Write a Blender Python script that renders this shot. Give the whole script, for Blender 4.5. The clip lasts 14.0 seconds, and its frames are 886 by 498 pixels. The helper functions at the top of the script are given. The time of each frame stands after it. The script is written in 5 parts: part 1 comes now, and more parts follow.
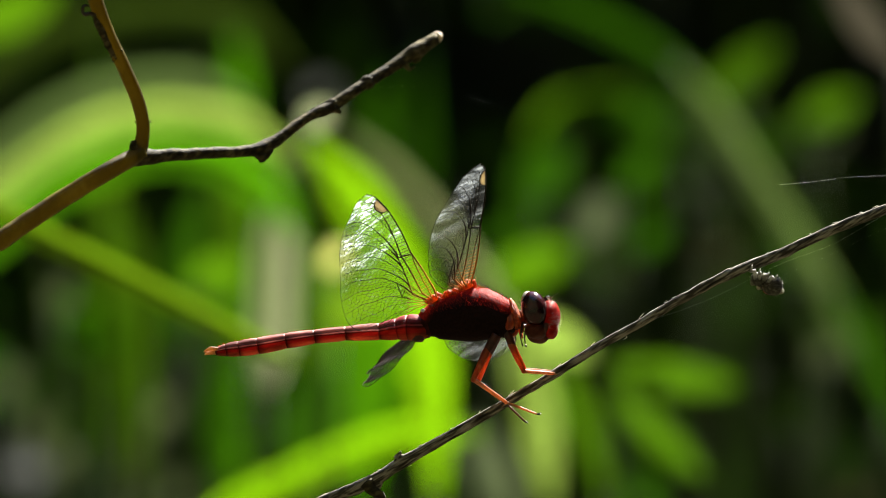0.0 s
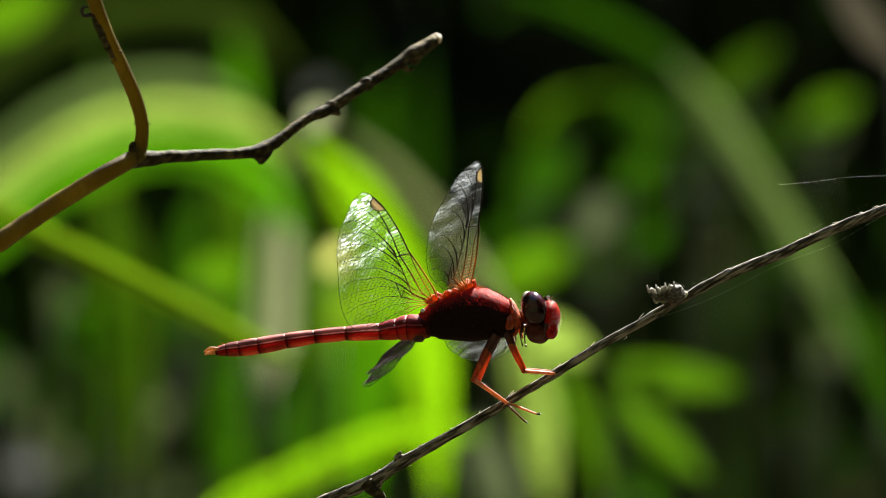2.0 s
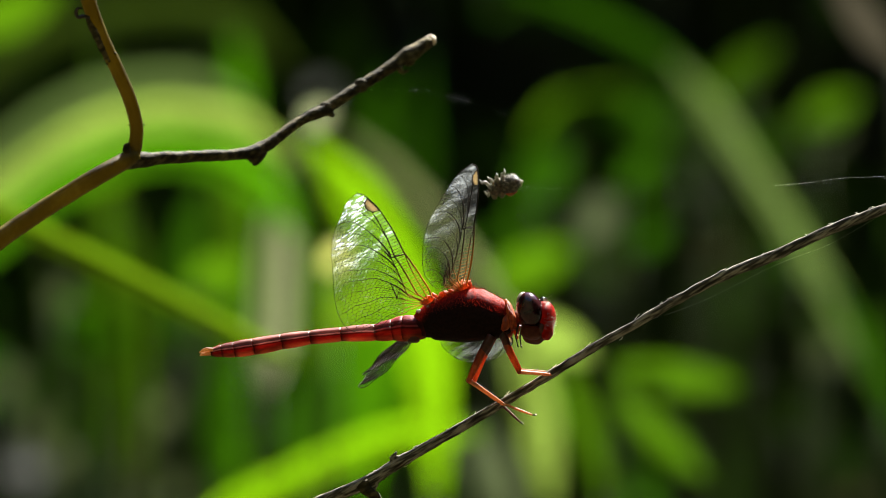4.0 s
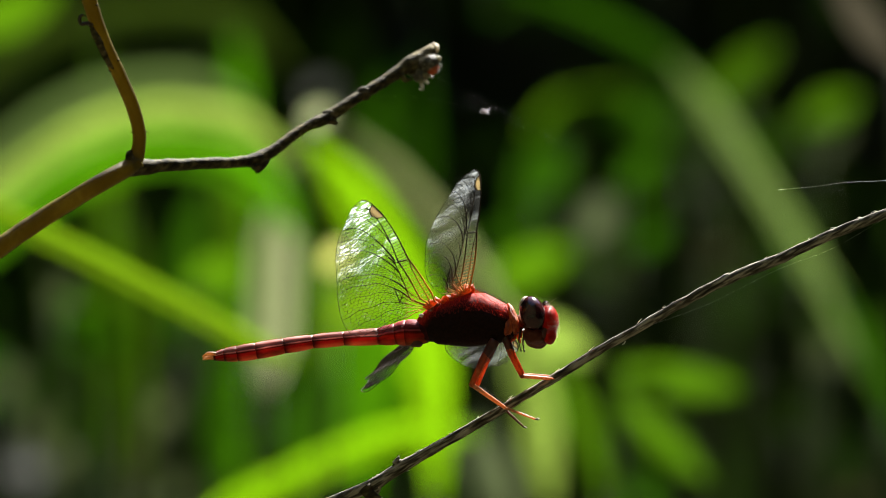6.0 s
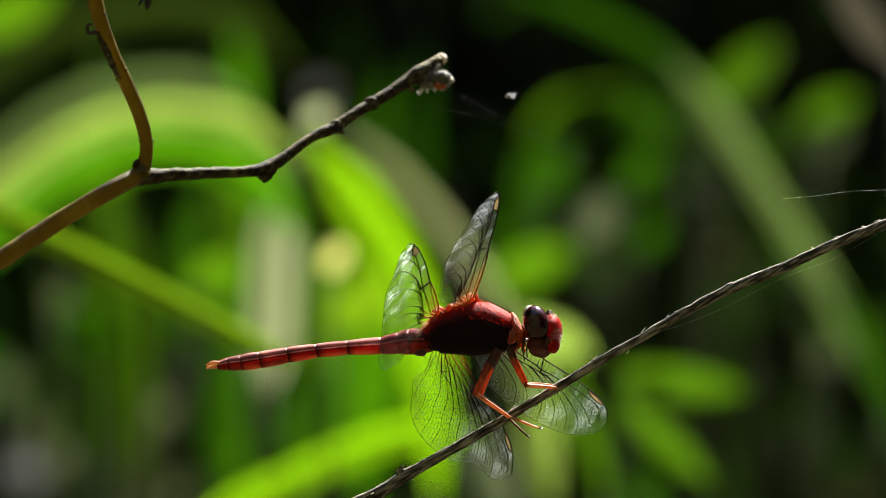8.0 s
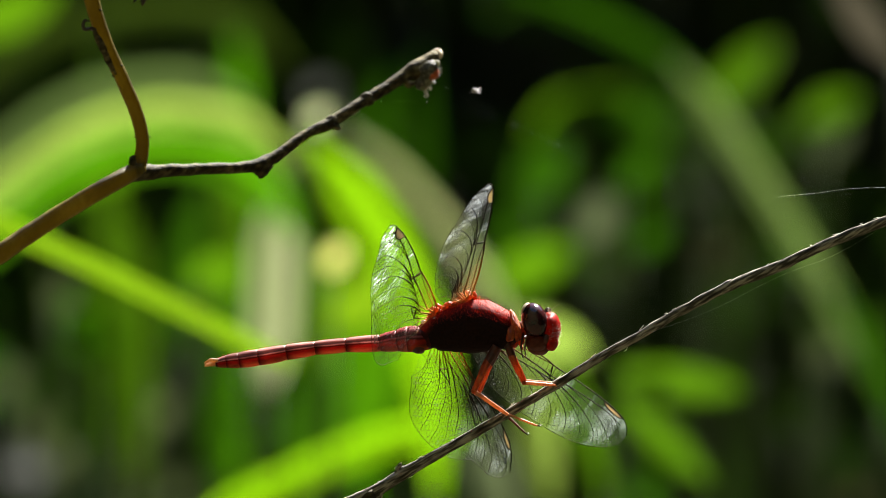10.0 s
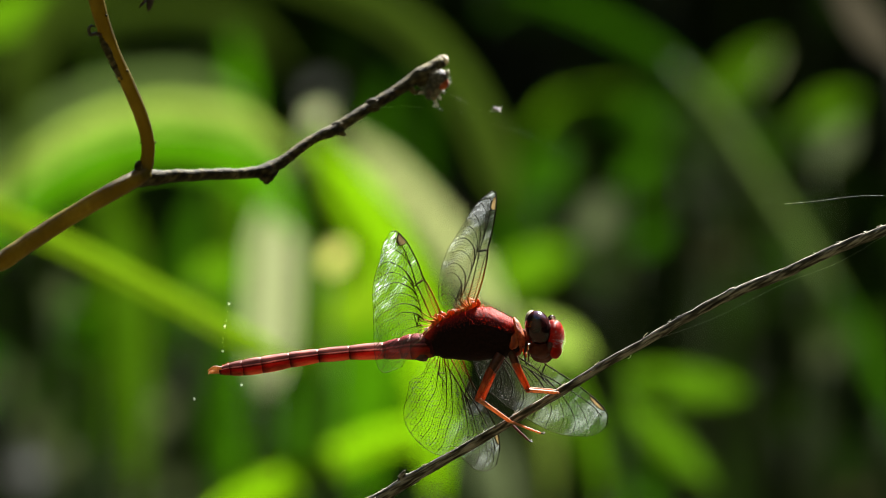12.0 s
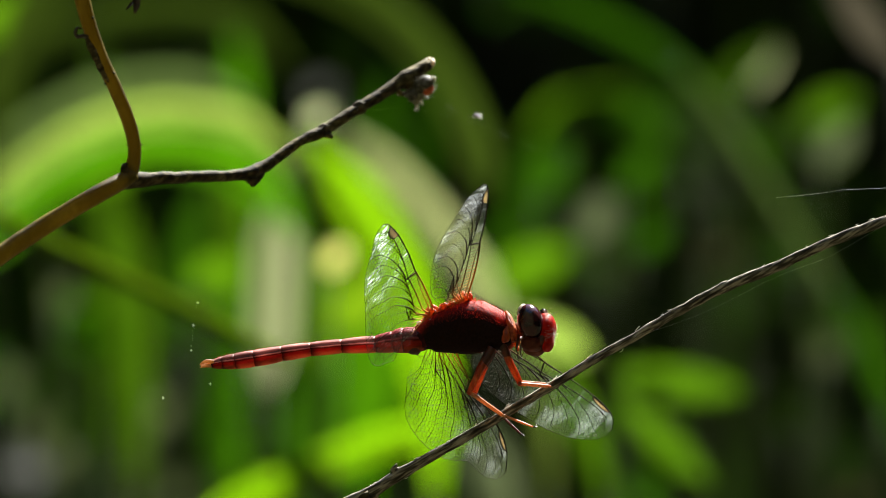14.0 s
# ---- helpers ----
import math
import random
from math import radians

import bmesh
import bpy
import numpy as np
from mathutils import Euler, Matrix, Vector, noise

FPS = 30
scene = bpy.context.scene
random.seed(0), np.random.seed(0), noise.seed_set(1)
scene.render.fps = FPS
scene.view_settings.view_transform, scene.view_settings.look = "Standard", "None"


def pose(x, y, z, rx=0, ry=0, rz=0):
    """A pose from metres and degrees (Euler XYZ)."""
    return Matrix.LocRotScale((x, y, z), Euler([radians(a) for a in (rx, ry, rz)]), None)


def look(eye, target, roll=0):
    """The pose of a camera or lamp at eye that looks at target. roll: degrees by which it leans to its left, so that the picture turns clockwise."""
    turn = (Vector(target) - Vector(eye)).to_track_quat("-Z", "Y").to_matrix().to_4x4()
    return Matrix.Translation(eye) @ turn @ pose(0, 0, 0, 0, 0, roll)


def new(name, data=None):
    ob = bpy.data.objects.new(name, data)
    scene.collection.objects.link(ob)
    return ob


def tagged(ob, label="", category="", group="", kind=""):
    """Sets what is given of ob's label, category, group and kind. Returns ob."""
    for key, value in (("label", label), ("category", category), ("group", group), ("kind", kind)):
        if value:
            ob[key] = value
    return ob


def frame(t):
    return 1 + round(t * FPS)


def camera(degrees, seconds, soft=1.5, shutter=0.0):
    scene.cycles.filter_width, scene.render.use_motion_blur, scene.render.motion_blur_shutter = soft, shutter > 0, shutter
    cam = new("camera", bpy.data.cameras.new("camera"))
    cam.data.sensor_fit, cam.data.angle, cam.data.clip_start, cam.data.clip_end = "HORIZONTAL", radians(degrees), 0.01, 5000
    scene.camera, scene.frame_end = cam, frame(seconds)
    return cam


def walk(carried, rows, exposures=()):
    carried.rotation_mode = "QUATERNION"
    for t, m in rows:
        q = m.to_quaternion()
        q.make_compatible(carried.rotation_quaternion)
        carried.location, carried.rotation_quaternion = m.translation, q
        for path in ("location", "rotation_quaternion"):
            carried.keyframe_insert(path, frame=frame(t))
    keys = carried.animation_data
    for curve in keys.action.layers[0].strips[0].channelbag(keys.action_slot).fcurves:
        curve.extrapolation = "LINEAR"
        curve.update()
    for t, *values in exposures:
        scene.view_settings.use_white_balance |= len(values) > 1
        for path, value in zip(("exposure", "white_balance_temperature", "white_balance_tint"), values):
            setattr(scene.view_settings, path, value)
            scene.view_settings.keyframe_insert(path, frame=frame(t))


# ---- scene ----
# Lengths below are in millimetres unless said otherwise; mm() turns them into metres.
# The dragonfly sits at x 0, y 0, about 0.45 m over the ground; the camera looks along +y.
from mathutils import geometry

MM = 0.001
cam = camera(2.156, 14.0, 1.0)
EYE = (0.0, -2.5, 0.45)
cam.data.dof.use_dof = True
cam.data.dof.focus_distance = 2.5
cam.data.dof.aperture_fstop = 76.0
cam.data.dof.aperture_blades = 0
walk(cam, [(0.0, look(EYE, (0, 0, 0.45))), (14.0, look(EYE, (0, 0, 0.45)))], exposures=[(0.0, 2.52), (2.0, 2.48), (5.5, 2.47), (8.2, 2.52), (10.3, 2.66), (11.2, 2.66), (12.0, 2.54), (14.0, 2.54)])

# ---------------------------------------------------------------- sky and sun
SUN_EL, SUN_AZ = radians(48), radians(22)
world = bpy.data.worlds.new("sky")
scene.world = world
world.use_nodes = True
wn = world.node_tree.nodes
sky = wn.new("ShaderNodeTexSky")
sky.sky_type = "NISHITA"
sky.sun_disc = False
sky.sun_elevation, sky.sun_rotation = SUN_EL, SUN_AZ
sky.air_density, sky.dust_density, sky.ozone_density = 1.0, 0.1, 1.0
wn["Background"].inputs["Strength"].default_value = 0.05
world.node_tree.links.new(sky.outputs[0], wn["Background"].inputs["Color"])
sun_data = bpy.data.lights.new("sun", "SUN")
sun_data.energy, sun_data.angle, sun_data.color = 5.0, radians(0.53), (1.0, 0.95, 0.86)
sun_ob = new("sun", sun_data)
to_sun = Vector((math.sin(SUN_AZ) * math.cos(SUN_EL), math.cos(SUN_AZ) * math.cos(SUN_EL), math.sin(SUN_EL)))
sun_ob.matrix_world = look(to_sun * 5, (0, 0, 0))


# ---------------------------------------------------------------- materials
def node_mat(name):
    m = bpy.data.materials.new(name)
    m.use_nodes = True
    t = m.node_tree
    return m, t, t.nodes, t.links, t.nodes["Principled BSDF"]


def tex_noise(t, scale, detail=4.0, coord="Object", stretch=(1, 1, 1), turn=0.0):
    c = t.nodes.new("ShaderNodeTexCoord")
    mp = t.nodes.new("ShaderNodeMapping")
    mp.vector_type = "TEXTURE"
    mp.inputs["Scale"].default_value = [1 / v for v in stretch]
    mp.inputs["Rotation"].default_value = (0, radians(turn), 0)
    n = t.nodes.new("ShaderNodeTexNoise")
    n.inputs["Scale"].default_value = scale
    n.inputs["Detail"].default_value = detail
    t.links.new(c.outputs[coord], mp.inputs["Vector"])
    t.links.new(mp.outputs[0], n.inputs["Vector"])
    return n.outputs["Fac"]


def ramp(t, fac, stops):
    r = t.nodes.new("ShaderNodeValToRGB")
    e = r.color_ramp.elements
    for el, (p, c) in ((e[0], stops[0]), (e[1], stops[-1])):
        el.position, el.color = p, (*c, 1)
    for p, c in stops[1:-1]:
        e.new(p).color = (*c, 1)
    t.links.new(fac, r.inputs["Fac"])
    return r.outputs["Color"]


def bump(t, b, height, strength, dist):
    n = t.nodes.new("ShaderNodeBump")
    n.inputs["Strength"].default_value = strength
    n.inputs["Distance"].default_value = dist
    t.links.new(height, n.inputs["Height"])
    t.links.new(n.outputs[0], b.inputs["Normal"])


def chitin(name, stops, rough=0.35, scale=900, glow=0.0, glow_color=(0.9, 0.12, 0.02), relief=0.25, stretch=(1, 1, 1), coat=0.0, spec=0.5):
    """Insect shell: two scales of mottling, fine relief and, where thin, some light that passes through."""
    m, t, n, l, b = node_mat(name)
    f = tex_noise(t, scale, 5, stretch=stretch)
    l.new(ramp(t, f, stops), b.inputs["Base Color"])
    b.inputs["Roughness"].default_value = rough
    b.inputs["Coat Weight"].default_value = coat
    b.inputs["Specular IOR Level"].default_value = spec
    b.inputs["Coat Roughness"].default_value = 0.15
    bump(t, b, tex_noise(t, scale * 5, 3, stretch=stretch), relief, 0.00006)
    if glow:
        tr = n.new("ShaderNodeBsdfTranslucent")
        tr.inputs["Color"].default_value = (*glow_color, 1)
        mix = n.new("ShaderNodeMixShader")
        mix.inputs[0].default_value = glow
        l.new(b.outputs[0], mix.inputs[1])
        l.new(tr.outputs[0], mix.inputs[2])
        l.new(mix.outputs[0], n["Material Output"].inputs["Surface"])
    return m


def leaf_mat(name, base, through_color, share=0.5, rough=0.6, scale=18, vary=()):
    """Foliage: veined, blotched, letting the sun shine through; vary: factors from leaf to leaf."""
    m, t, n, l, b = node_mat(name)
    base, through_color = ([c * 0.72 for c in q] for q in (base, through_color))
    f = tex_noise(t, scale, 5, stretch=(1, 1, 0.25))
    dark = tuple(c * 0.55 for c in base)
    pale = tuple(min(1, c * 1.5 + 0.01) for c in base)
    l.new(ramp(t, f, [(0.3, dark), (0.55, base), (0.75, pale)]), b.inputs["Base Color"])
    b.inputs["Roughness"].default_value = rough
    b.inputs["Specular IOR Level"].default_value = 0.06
    bump(t, b, tex_noise(t, scale * 14, 3, stretch=(1, 1, 0.1)), 0.3, 0.0006)
    tr = n.new("ShaderNodeBsdfTranslucent")
    d2 = tuple(c * 0.6 for c in through_color)
    shine = ramp(t, f, [(0.3, d2), (0.65, through_color)])
    if vary:
        g = n.new("ShaderNodeNewGeometry")
        mx = n.new("ShaderNodeVectorMath")
        mx.operation = "MULTIPLY"
        l.new(shine, mx.inputs[0])
        rnd = n.new("ShaderNodeMapRange")
        rnd.interpolation_type = "SMOOTHSTEP"
        rnd.inputs["From Min"].default_value = 0.72
        rnd.inputs["To Min"].default_value, rnd.inputs["To Max"].default_value = vary
        l.new(g.outputs["Random Per Island"], rnd.inputs["Value"])
        l.new(rnd.outputs[0], mx.inputs[1])
        shine = mx.outputs[0]
    l.new(shine, tr.inputs["Color"])
    mix = n.new("ShaderNodeMixShader")
    mix.inputs[0].default_value = share
    l.new(b.outputs[0], mix.inputs[1])
    l.new(tr.outputs[0], mix.inputs[2])
    l.new(mix.outputs[0], n["Material Output"].inputs["Surface"])
    return m


def bark(name, stops, scale=260, rough=0.75, relief=0.7, stretch=(0.25, 1, 0.6), glow=0.0, glow_color=(0.5, 0.3, 0.05), turn=0.0, patch=0.0):
    m, t, n, l, b = node_mat(name)
    f = tex_noise(t, scale, 8, stretch=stretch, turn=turn)
    col = ramp(t, f, stops)
    if patch:
        # larger stains and bleached stretches
        mx = n.new("ShaderNodeMixRGB")
        mx.blend_type = "MULTIPLY"
        mx.inputs[0].default_value = patch
        l.new(col, mx.inputs[1])
        l.new(ramp(t, tex_noise(t, scale * 0.12, 4), [(0.38, (0.3, 0.26, 0.22)), (0.6, (1, 1, 1))]), mx.inputs[2])
        col = mx.outputs[0]
    l.new(col, b.inputs["Base Color"])
    b.inputs["Specular IOR Level"].default_value = 0.2
    b.inputs["Roughness"].default_value = rough
    bump(t, b, tex_noise(t, scale * 1.6, 6, stretch=stretch, turn=turn), relief, 0.00012)
    if glow:
        tr = n.new("ShaderNodeBsdfTranslucent")
        tr.inputs["Color"].default_value = (*glow_color, 1)
        mix = n.new("ShaderNodeMixShader")
        mix.inputs[0].default_value = glow
        l.new(b.outputs[0], mix.inputs[1])
        l.new(tr.outputs[0], mix.inputs[2])
        l.new(mix.outputs[0], n["Material Output"].inputs["Surface"])
    return m


def wing_film(name, glare, glare_scale):
    """Clear wing skin with a thin gloss; pale crazed glare is painted over part of it."""
    m, t, n, l, b = node_mat(name)
    n.remove(b)
    clear = n.new("ShaderNodeBsdfTransparent")
    clear.inputs["Color"].default_value = (0.95, 0.97, 0.96, 1)
    gloss = n.new("ShaderNodeBsdfGlossy")
    gloss.inputs["Roughness"].default_value = 0.28
    gloss.inputs["Color"].default_value = (0.9, 0.95, 1.0, 1)
    glare_tint = n.new("ShaderNodeBsdfTranslucent")
    glare_tint.inputs["Color"].default_value = (0.78, 0.86, 0.88, 1)
    bn = n.new("ShaderNodeBump")
    bn.inputs["Strength"].default_value = 0.7
    bn.inputs["Distance"].default_value = 0.0005
    l.new(tex_noise(t, 700, 4), bn.inputs["Height"])
    l.new(bn.outputs[0], gloss.inputs["Normal"])
    m1 = n.new("ShaderNodeMixShader")
    m1.inputs[0].default_value = 0.035
    l.new(clear.outputs[0], m1.inputs[1])
    l.new(gloss.outputs[0], m1.inputs[2])
    # painted glare: crazed and streaky, strongest away from the hinge
    f = tex_noise(t, glare_scale, 14, stretch=(1, 0.3, 1))
    sep = n.new("ShaderNodeSeparateXYZ")
    co = n.new("ShaderNodeTexCoord")
    l.new(co.outputs["Object"], sep.inputs[0])
    out = n.new("ShaderNodeMapRange")
    out.inputs["From Min"].default_value = 0.011
    out.inputs["From Max"].default_value = 0.029
    l.new(sep.outputs["X"], out.inputs["Value"])
    mr = n.new("ShaderNodeMapRange")
    mr.inputs["From Min"].default_value = 0.5
    mr.inputs["From Max"].default_value = 0.57
    mr.inputs["To Min"].default_value = 0.06
    mr.inputs["To Max"].default_value = glare
    l.new(f, mr.inputs["Value"])
    patchy = n.new("ShaderNodeMapRange")
    patchy.inputs["From Min"].default_value = 0.47
    patchy.inputs["From Max"].default_value = 0.6
    patchy.inputs["To Min"].default_value = 0.06
    l.new(tex_noise(t, 330, 6, stretch=(1, 0.45, 1)), patchy.inputs["Value"])
    mp = n.new("ShaderNodeMath")
    mp.operation = "MULTIPLY"
    l.new(mr.outputs[0], mp.inputs[0])
    l.new(patchy.outputs[0], mp.inputs[1])
    mul = n.new("ShaderNodeMath")
    mul.operation = "MULTIPLY"
    l.new(mp.outputs[0], mul.inputs[0])
    l.new(out.outputs[0], mul.inputs[1])
    # bright specks: glints scattered by noise, painted into the skin
    sp = n.new("ShaderNodeMapRange")
    sp.inputs["From Min"].default_value = 0.67
    sp.inputs["From Max"].default_value = 0.75
    sp.inputs["To Max"].default_value = 0.2
    l.new(tex_noise(t, 4600, 2), sp.inputs["Value"])
    both = n.new("ShaderNodeMath")
    both.operation = "ADD"
    both.use_clamp = True
    l.new(mul.outputs[0], both.inputs[0])
    l.new(sp.outputs[0], both.inputs[1])
    m2 = n.new("ShaderNodeMixShader")
    l.new(both.outputs[0], m2.inputs[0])
    l.new(m1.outputs[0], m2.inputs[1])
    l.new(glare_tint.outputs[0], m2.inputs[2])
    l.new(m2.outputs[0], n["Material Output"].inputs["Surface"])
    return m


def vein_mat():
    """Veins: amber by the hinge and along the front edge, brown-black further out."""
    m, t, n, l, b = node_mat("wing_veins")
    sep = n.new("ShaderNodeSeparateXYZ")
    co = n.new("ShaderNodeTexCoord")
    l.new(co.outputs["Object"], sep.inputs[0])
    back = n.new("ShaderNodeMath")
    back.operation = "MULTIPLY_ADD"
    back.inputs[1].default_value = 3.0
    l.new(sep.outputs["Y"], back.inputs[0])
    l.new(sep.outputs["X"], back.inputs[2])
    mr = n.new("ShaderNodeMapRange")
    mr.inputs["From Max"].default_value = 0.02
    l.new(back.outputs[0], mr.inputs["Value"])
    l.new(ramp(t, mr.outputs[0], [(0.0, (0.6, 0.22, 0.035)), (0.3, (0.45, 0.17, 0.03)), (0.62, (0.06, 0.028, 0.01)), (0.8, (0.02, 0.014, 0.008))]), b.inputs["Base Color"])
    b.inputs["Roughness"].default_value = 0.7
    b.inputs["Specular IOR Level"].default_value = 0.05
    return m


def abdomen_mat(name, back_sheen, deep, dark):
    """Abdomen rings: glossy deep red sides that darken at the joints, an orange belly edge; the back plate's pale sheen
    and the ridge's highlight are painted in.
    """
    m, t, n, l, b = node_mat(name)
    band = n.new("ShaderNodeAttribute")
    band.attribute_name = "band"
    along = n.new("ShaderNodeAttribute")
    along.attribute_name = "along"
    fray = n.new("ShaderNodeMath")
    fray.operation = "MULTIPLY_ADD"
    fray.inputs[1].default_value = 0.16
    l.new(tex_noise(t, 2400, 4, stretch=(0.3, 1, 1)), fray.inputs[0])
    l.new(band.outputs["Fac"], fray.inputs[2])
    lift = n.new("ShaderNodeMapRange")
    lift.inputs["From Min"].default_value, lift.inputs["From Max"].default_value = -0.92, 1.08
    l.new(fray.outputs[0], lift.inputs["Value"])
    pale = tuple(min(1.0, c * 1.4 + 0.06) for c in back_sheen)
    # the pale stops paint the sheen of the back and the lit ridge
    side = ramp(t, lift.outputs[0], [(0.0, (0.5, 0.11, 0.035)), (0.1, (0.42, 0.05, 0.02)), (0.16, deep), (0.25, deep), (0.34, tuple(c * 0.25 for c in deep)), (0.38, pale), (0.41, pale), (0.46, tuple(c * 0.3 for c in back_sheen)), (0.66, tuple(c * 0.5 for c in back_sheen)), (0.82, back_sheen), (1.0, pale)])
    joint = ramp(t, along.outputs["Fac"], [(0.0, dark), (0.06, (1, 1, 1)), (0.74, (1, 1, 1)), (0.92, tuple(c ** 0.5 for c in dark)), (1.0, dark)])
    mx = n.new("ShaderNodeMixRGB")
    mx.blend_type = "MULTIPLY"
    flank = n.new("ShaderNodeMapRange")
    flank.inputs["From Min"].default_value, flank.inputs["From Max"].default_value = -0.25, 0.25
    flank.inputs["To Min"].default_value, flank.inputs["To Max"].default_value = 0.85, 0.2
    l.new(band.outputs["Fac"], flank.inputs["Value"])
    l.new(flank.outputs[0], mx.inputs[0])
    l.new(side, mx.inputs[1])
    l.new(joint, mx.inputs[2])
    mott = n.new("ShaderNodeMixRGB")
    mott.blend_type = "MULTIPLY"
    mott.inputs[0].default_value = 0.75
    l.new(mx.outputs[0], mott.inputs[1])
    l.new(ramp(t, tex_noise(t, 900, 8, stretch=(0.35, 1, 1)), [(0.36, (0.14, 0.1, 0.1)), (0.62, (1, 1, 1))]), mott.inputs[2])
    l.new(mott.outputs[0], b.inputs["Base Color"])
    b.inputs["Roughness"].default_value = 0.42
    b.inputs["Specular IOR Level"].default_value = 0.16
    bump(t, b, tex_noise(t, 2600, 5, stretch=(0.4, 1, 1)), 0.6, 0.00012)
    tr = n.new("ShaderNodeBsdfTranslucent")
    l.new(mott.outputs[0], tr.inputs["Color"])
    mix = n.new("ShaderNodeMixShader")
    mix.inputs[0].default_value = 0.5
    l.new(b.outputs[0], mix.inputs[1])
    l.new(tr.outputs[0], mix.inputs[2])
    l.new(mix.outputs[0], n["Material Output"].inputs["Surface"])
    return m


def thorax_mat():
    """Red thorax with the deep shade of its sides put into the colour; the border of the two is frayed by mottling."""
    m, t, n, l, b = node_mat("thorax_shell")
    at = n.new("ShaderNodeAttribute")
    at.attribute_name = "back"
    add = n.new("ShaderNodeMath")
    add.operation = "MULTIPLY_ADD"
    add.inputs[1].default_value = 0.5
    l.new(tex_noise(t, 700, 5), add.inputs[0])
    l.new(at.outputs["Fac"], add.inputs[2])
    # red up the back and at both ends, sides painted dark as shade
    shaded_red = ramp(t, add.outputs[0], [(0.34, (0.016, 0.006, 0.005)), (0.6, (0.06, 0.009, 0.006)), (0.85, (0.24, 0.012, 0.008)), (1.0, (0.38, 0.02, 0.011))])
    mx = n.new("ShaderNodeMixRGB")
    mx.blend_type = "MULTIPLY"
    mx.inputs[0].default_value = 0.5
    l.new(shaded_red, mx.inputs[1])
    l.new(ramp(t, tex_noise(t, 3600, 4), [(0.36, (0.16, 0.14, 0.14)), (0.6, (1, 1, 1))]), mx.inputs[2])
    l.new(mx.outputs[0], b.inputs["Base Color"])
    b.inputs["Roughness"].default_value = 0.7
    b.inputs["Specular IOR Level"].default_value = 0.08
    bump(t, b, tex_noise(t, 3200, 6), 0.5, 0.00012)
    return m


M_RED = abdomen_mat("red_abdomen", (0.66, 0.3, 0.27), (0.46, 0.017, 0.011), (0.07, 0.035, 0.035))
M_CRIMSON = abdomen_mat("crimson_abdomen_base", (0.5, 0.07, 0.085), (0.58, 0.03, 0.012), (0.3, 0.18, 0.18))
M_RING = chitin("dark_red_ring", [(0.35, (0.08, 0.008, 0.006)), (0.7, (0.26, 0.022, 0.016))], 0.9, 3000, 0.2, (0.8, 0.05, 0.02), spec=0.03)
M_TAN = chitin("tan_claspers", [(0.36, (0.16, 0.06, 0.03)), (0.64, (0.42, 0.25, 0.13))], 0.6, 4000, 0.3, (0.9, 0.5, 0.2))
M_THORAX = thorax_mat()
M_JOINT = chitin("orange_joint", [(0.38, (0.16, 0.02, 0.008)), (0.62, (0.62, 0.17, 0.05))], 0.5, 3500, 0.35, (0.95, 0.22, 0.03), 0.8, spec=0.3)
M_LEG = chitin("orange_leg", [(0.36, (0.12, 0.014, 0.006)), (0.52, (0.42, 0.075, 0.016)), (0.66, (0.62, 0.2, 0.05))], 0.4, 2000, 0.35, (0.95, 0.22, 0.03), 0.5, stretch=(1, 1, 0.4))
M_COXA = chitin("dark_leg_root", [(0.36, (0.02, 0.006, 0.004)), (0.64, (0.1, 0.018, 0.008))], 0.5, 2200, 0.08, (0.9, 0.2, 0.04), 0.6)
M_SHIN = chitin("tan_orange_shin", [(0.36, (0.34, 0.12, 0.05)), (0.62, (0.66, 0.33, 0.17))], 0.5, 2600, 0.3, (0.95, 0.42, 0.17), 0.5)
M_DARK = chitin("black_claw", [(0.36, (0.01, 0.008, 0.006)), (0.64, (0.05, 0.03, 0.02))], 0.4, 3000)
M_EYE = chitin("compound_eye", [(0.36, (0.012, 0.004, 0.005)), (0.64, (0.055, 0.012, 0.013))], 0.14, 700, 0.0, relief=0.06, coat=0.3, spec=0.35)
M_FACE = chitin("red_face", [(0.36, (0.2, 0.004, 0.003)), (0.64, (0.58, 0.022, 0.01))], 0.4, 2200, 0.35, (0.95, 0.035, 0.008), 0.6, spec=0.12)
M_LIP = chitin("brown_lip", [(0.36, (0.035, 0.007, 0.004)), (0.64, (0.12, 0.03, 0.015))], 0.5, 2200, 0.2, (0.85, 0.2, 0.06), 0.5, spec=0.18)
M_RIM = chitin("pale_rim", [(0.36, (0.3, 0.26, 0.2)), (0.64, (0.62, 0.58, 0.5))], 0.5, 3500, 0.3, (0.9, 0.85, 0.75), spec=0.2)
M_HAIR = chitin("red_hair", [(0.3, (0.12, 0.012, 0.007)), (0.7, (0.36, 0.03, 0.014))], 0.6, 3000, 0.45, (0.9, 0.1, 0.03), spec=0.1)
M_FILM = wing_film("wing_skin", 0.1, 1500)
M_FILM_SOFT_GLARE = wing_film("soft_glare_wing_skin", 0.2, 3000)
M_FILM_GLARE = wing_film("glare_wing_skin", 0.75, 3300)
M_VEIN = vein_mat()
M_STIGMA = chitin("straw_wing_cell", [(0.3, (0.46, 0.37, 0.23)), (0.7, (0.64, 0.54, 0.36))], 0.5, 900, 0.45, (0.8, 0.68, 0.45))
M_STEM = bark("brown_stem", [(0.34, (0.02, 0.014, 0.003)), (0.5, (0.058, 0.043, 0.006)), (0.66, (0.145, 0.115, 0.016))], 420, 0.5, 0.6, (1, 1, 0.7), 0.13, (0.8, 0.6, 0.06), patch=0.9)
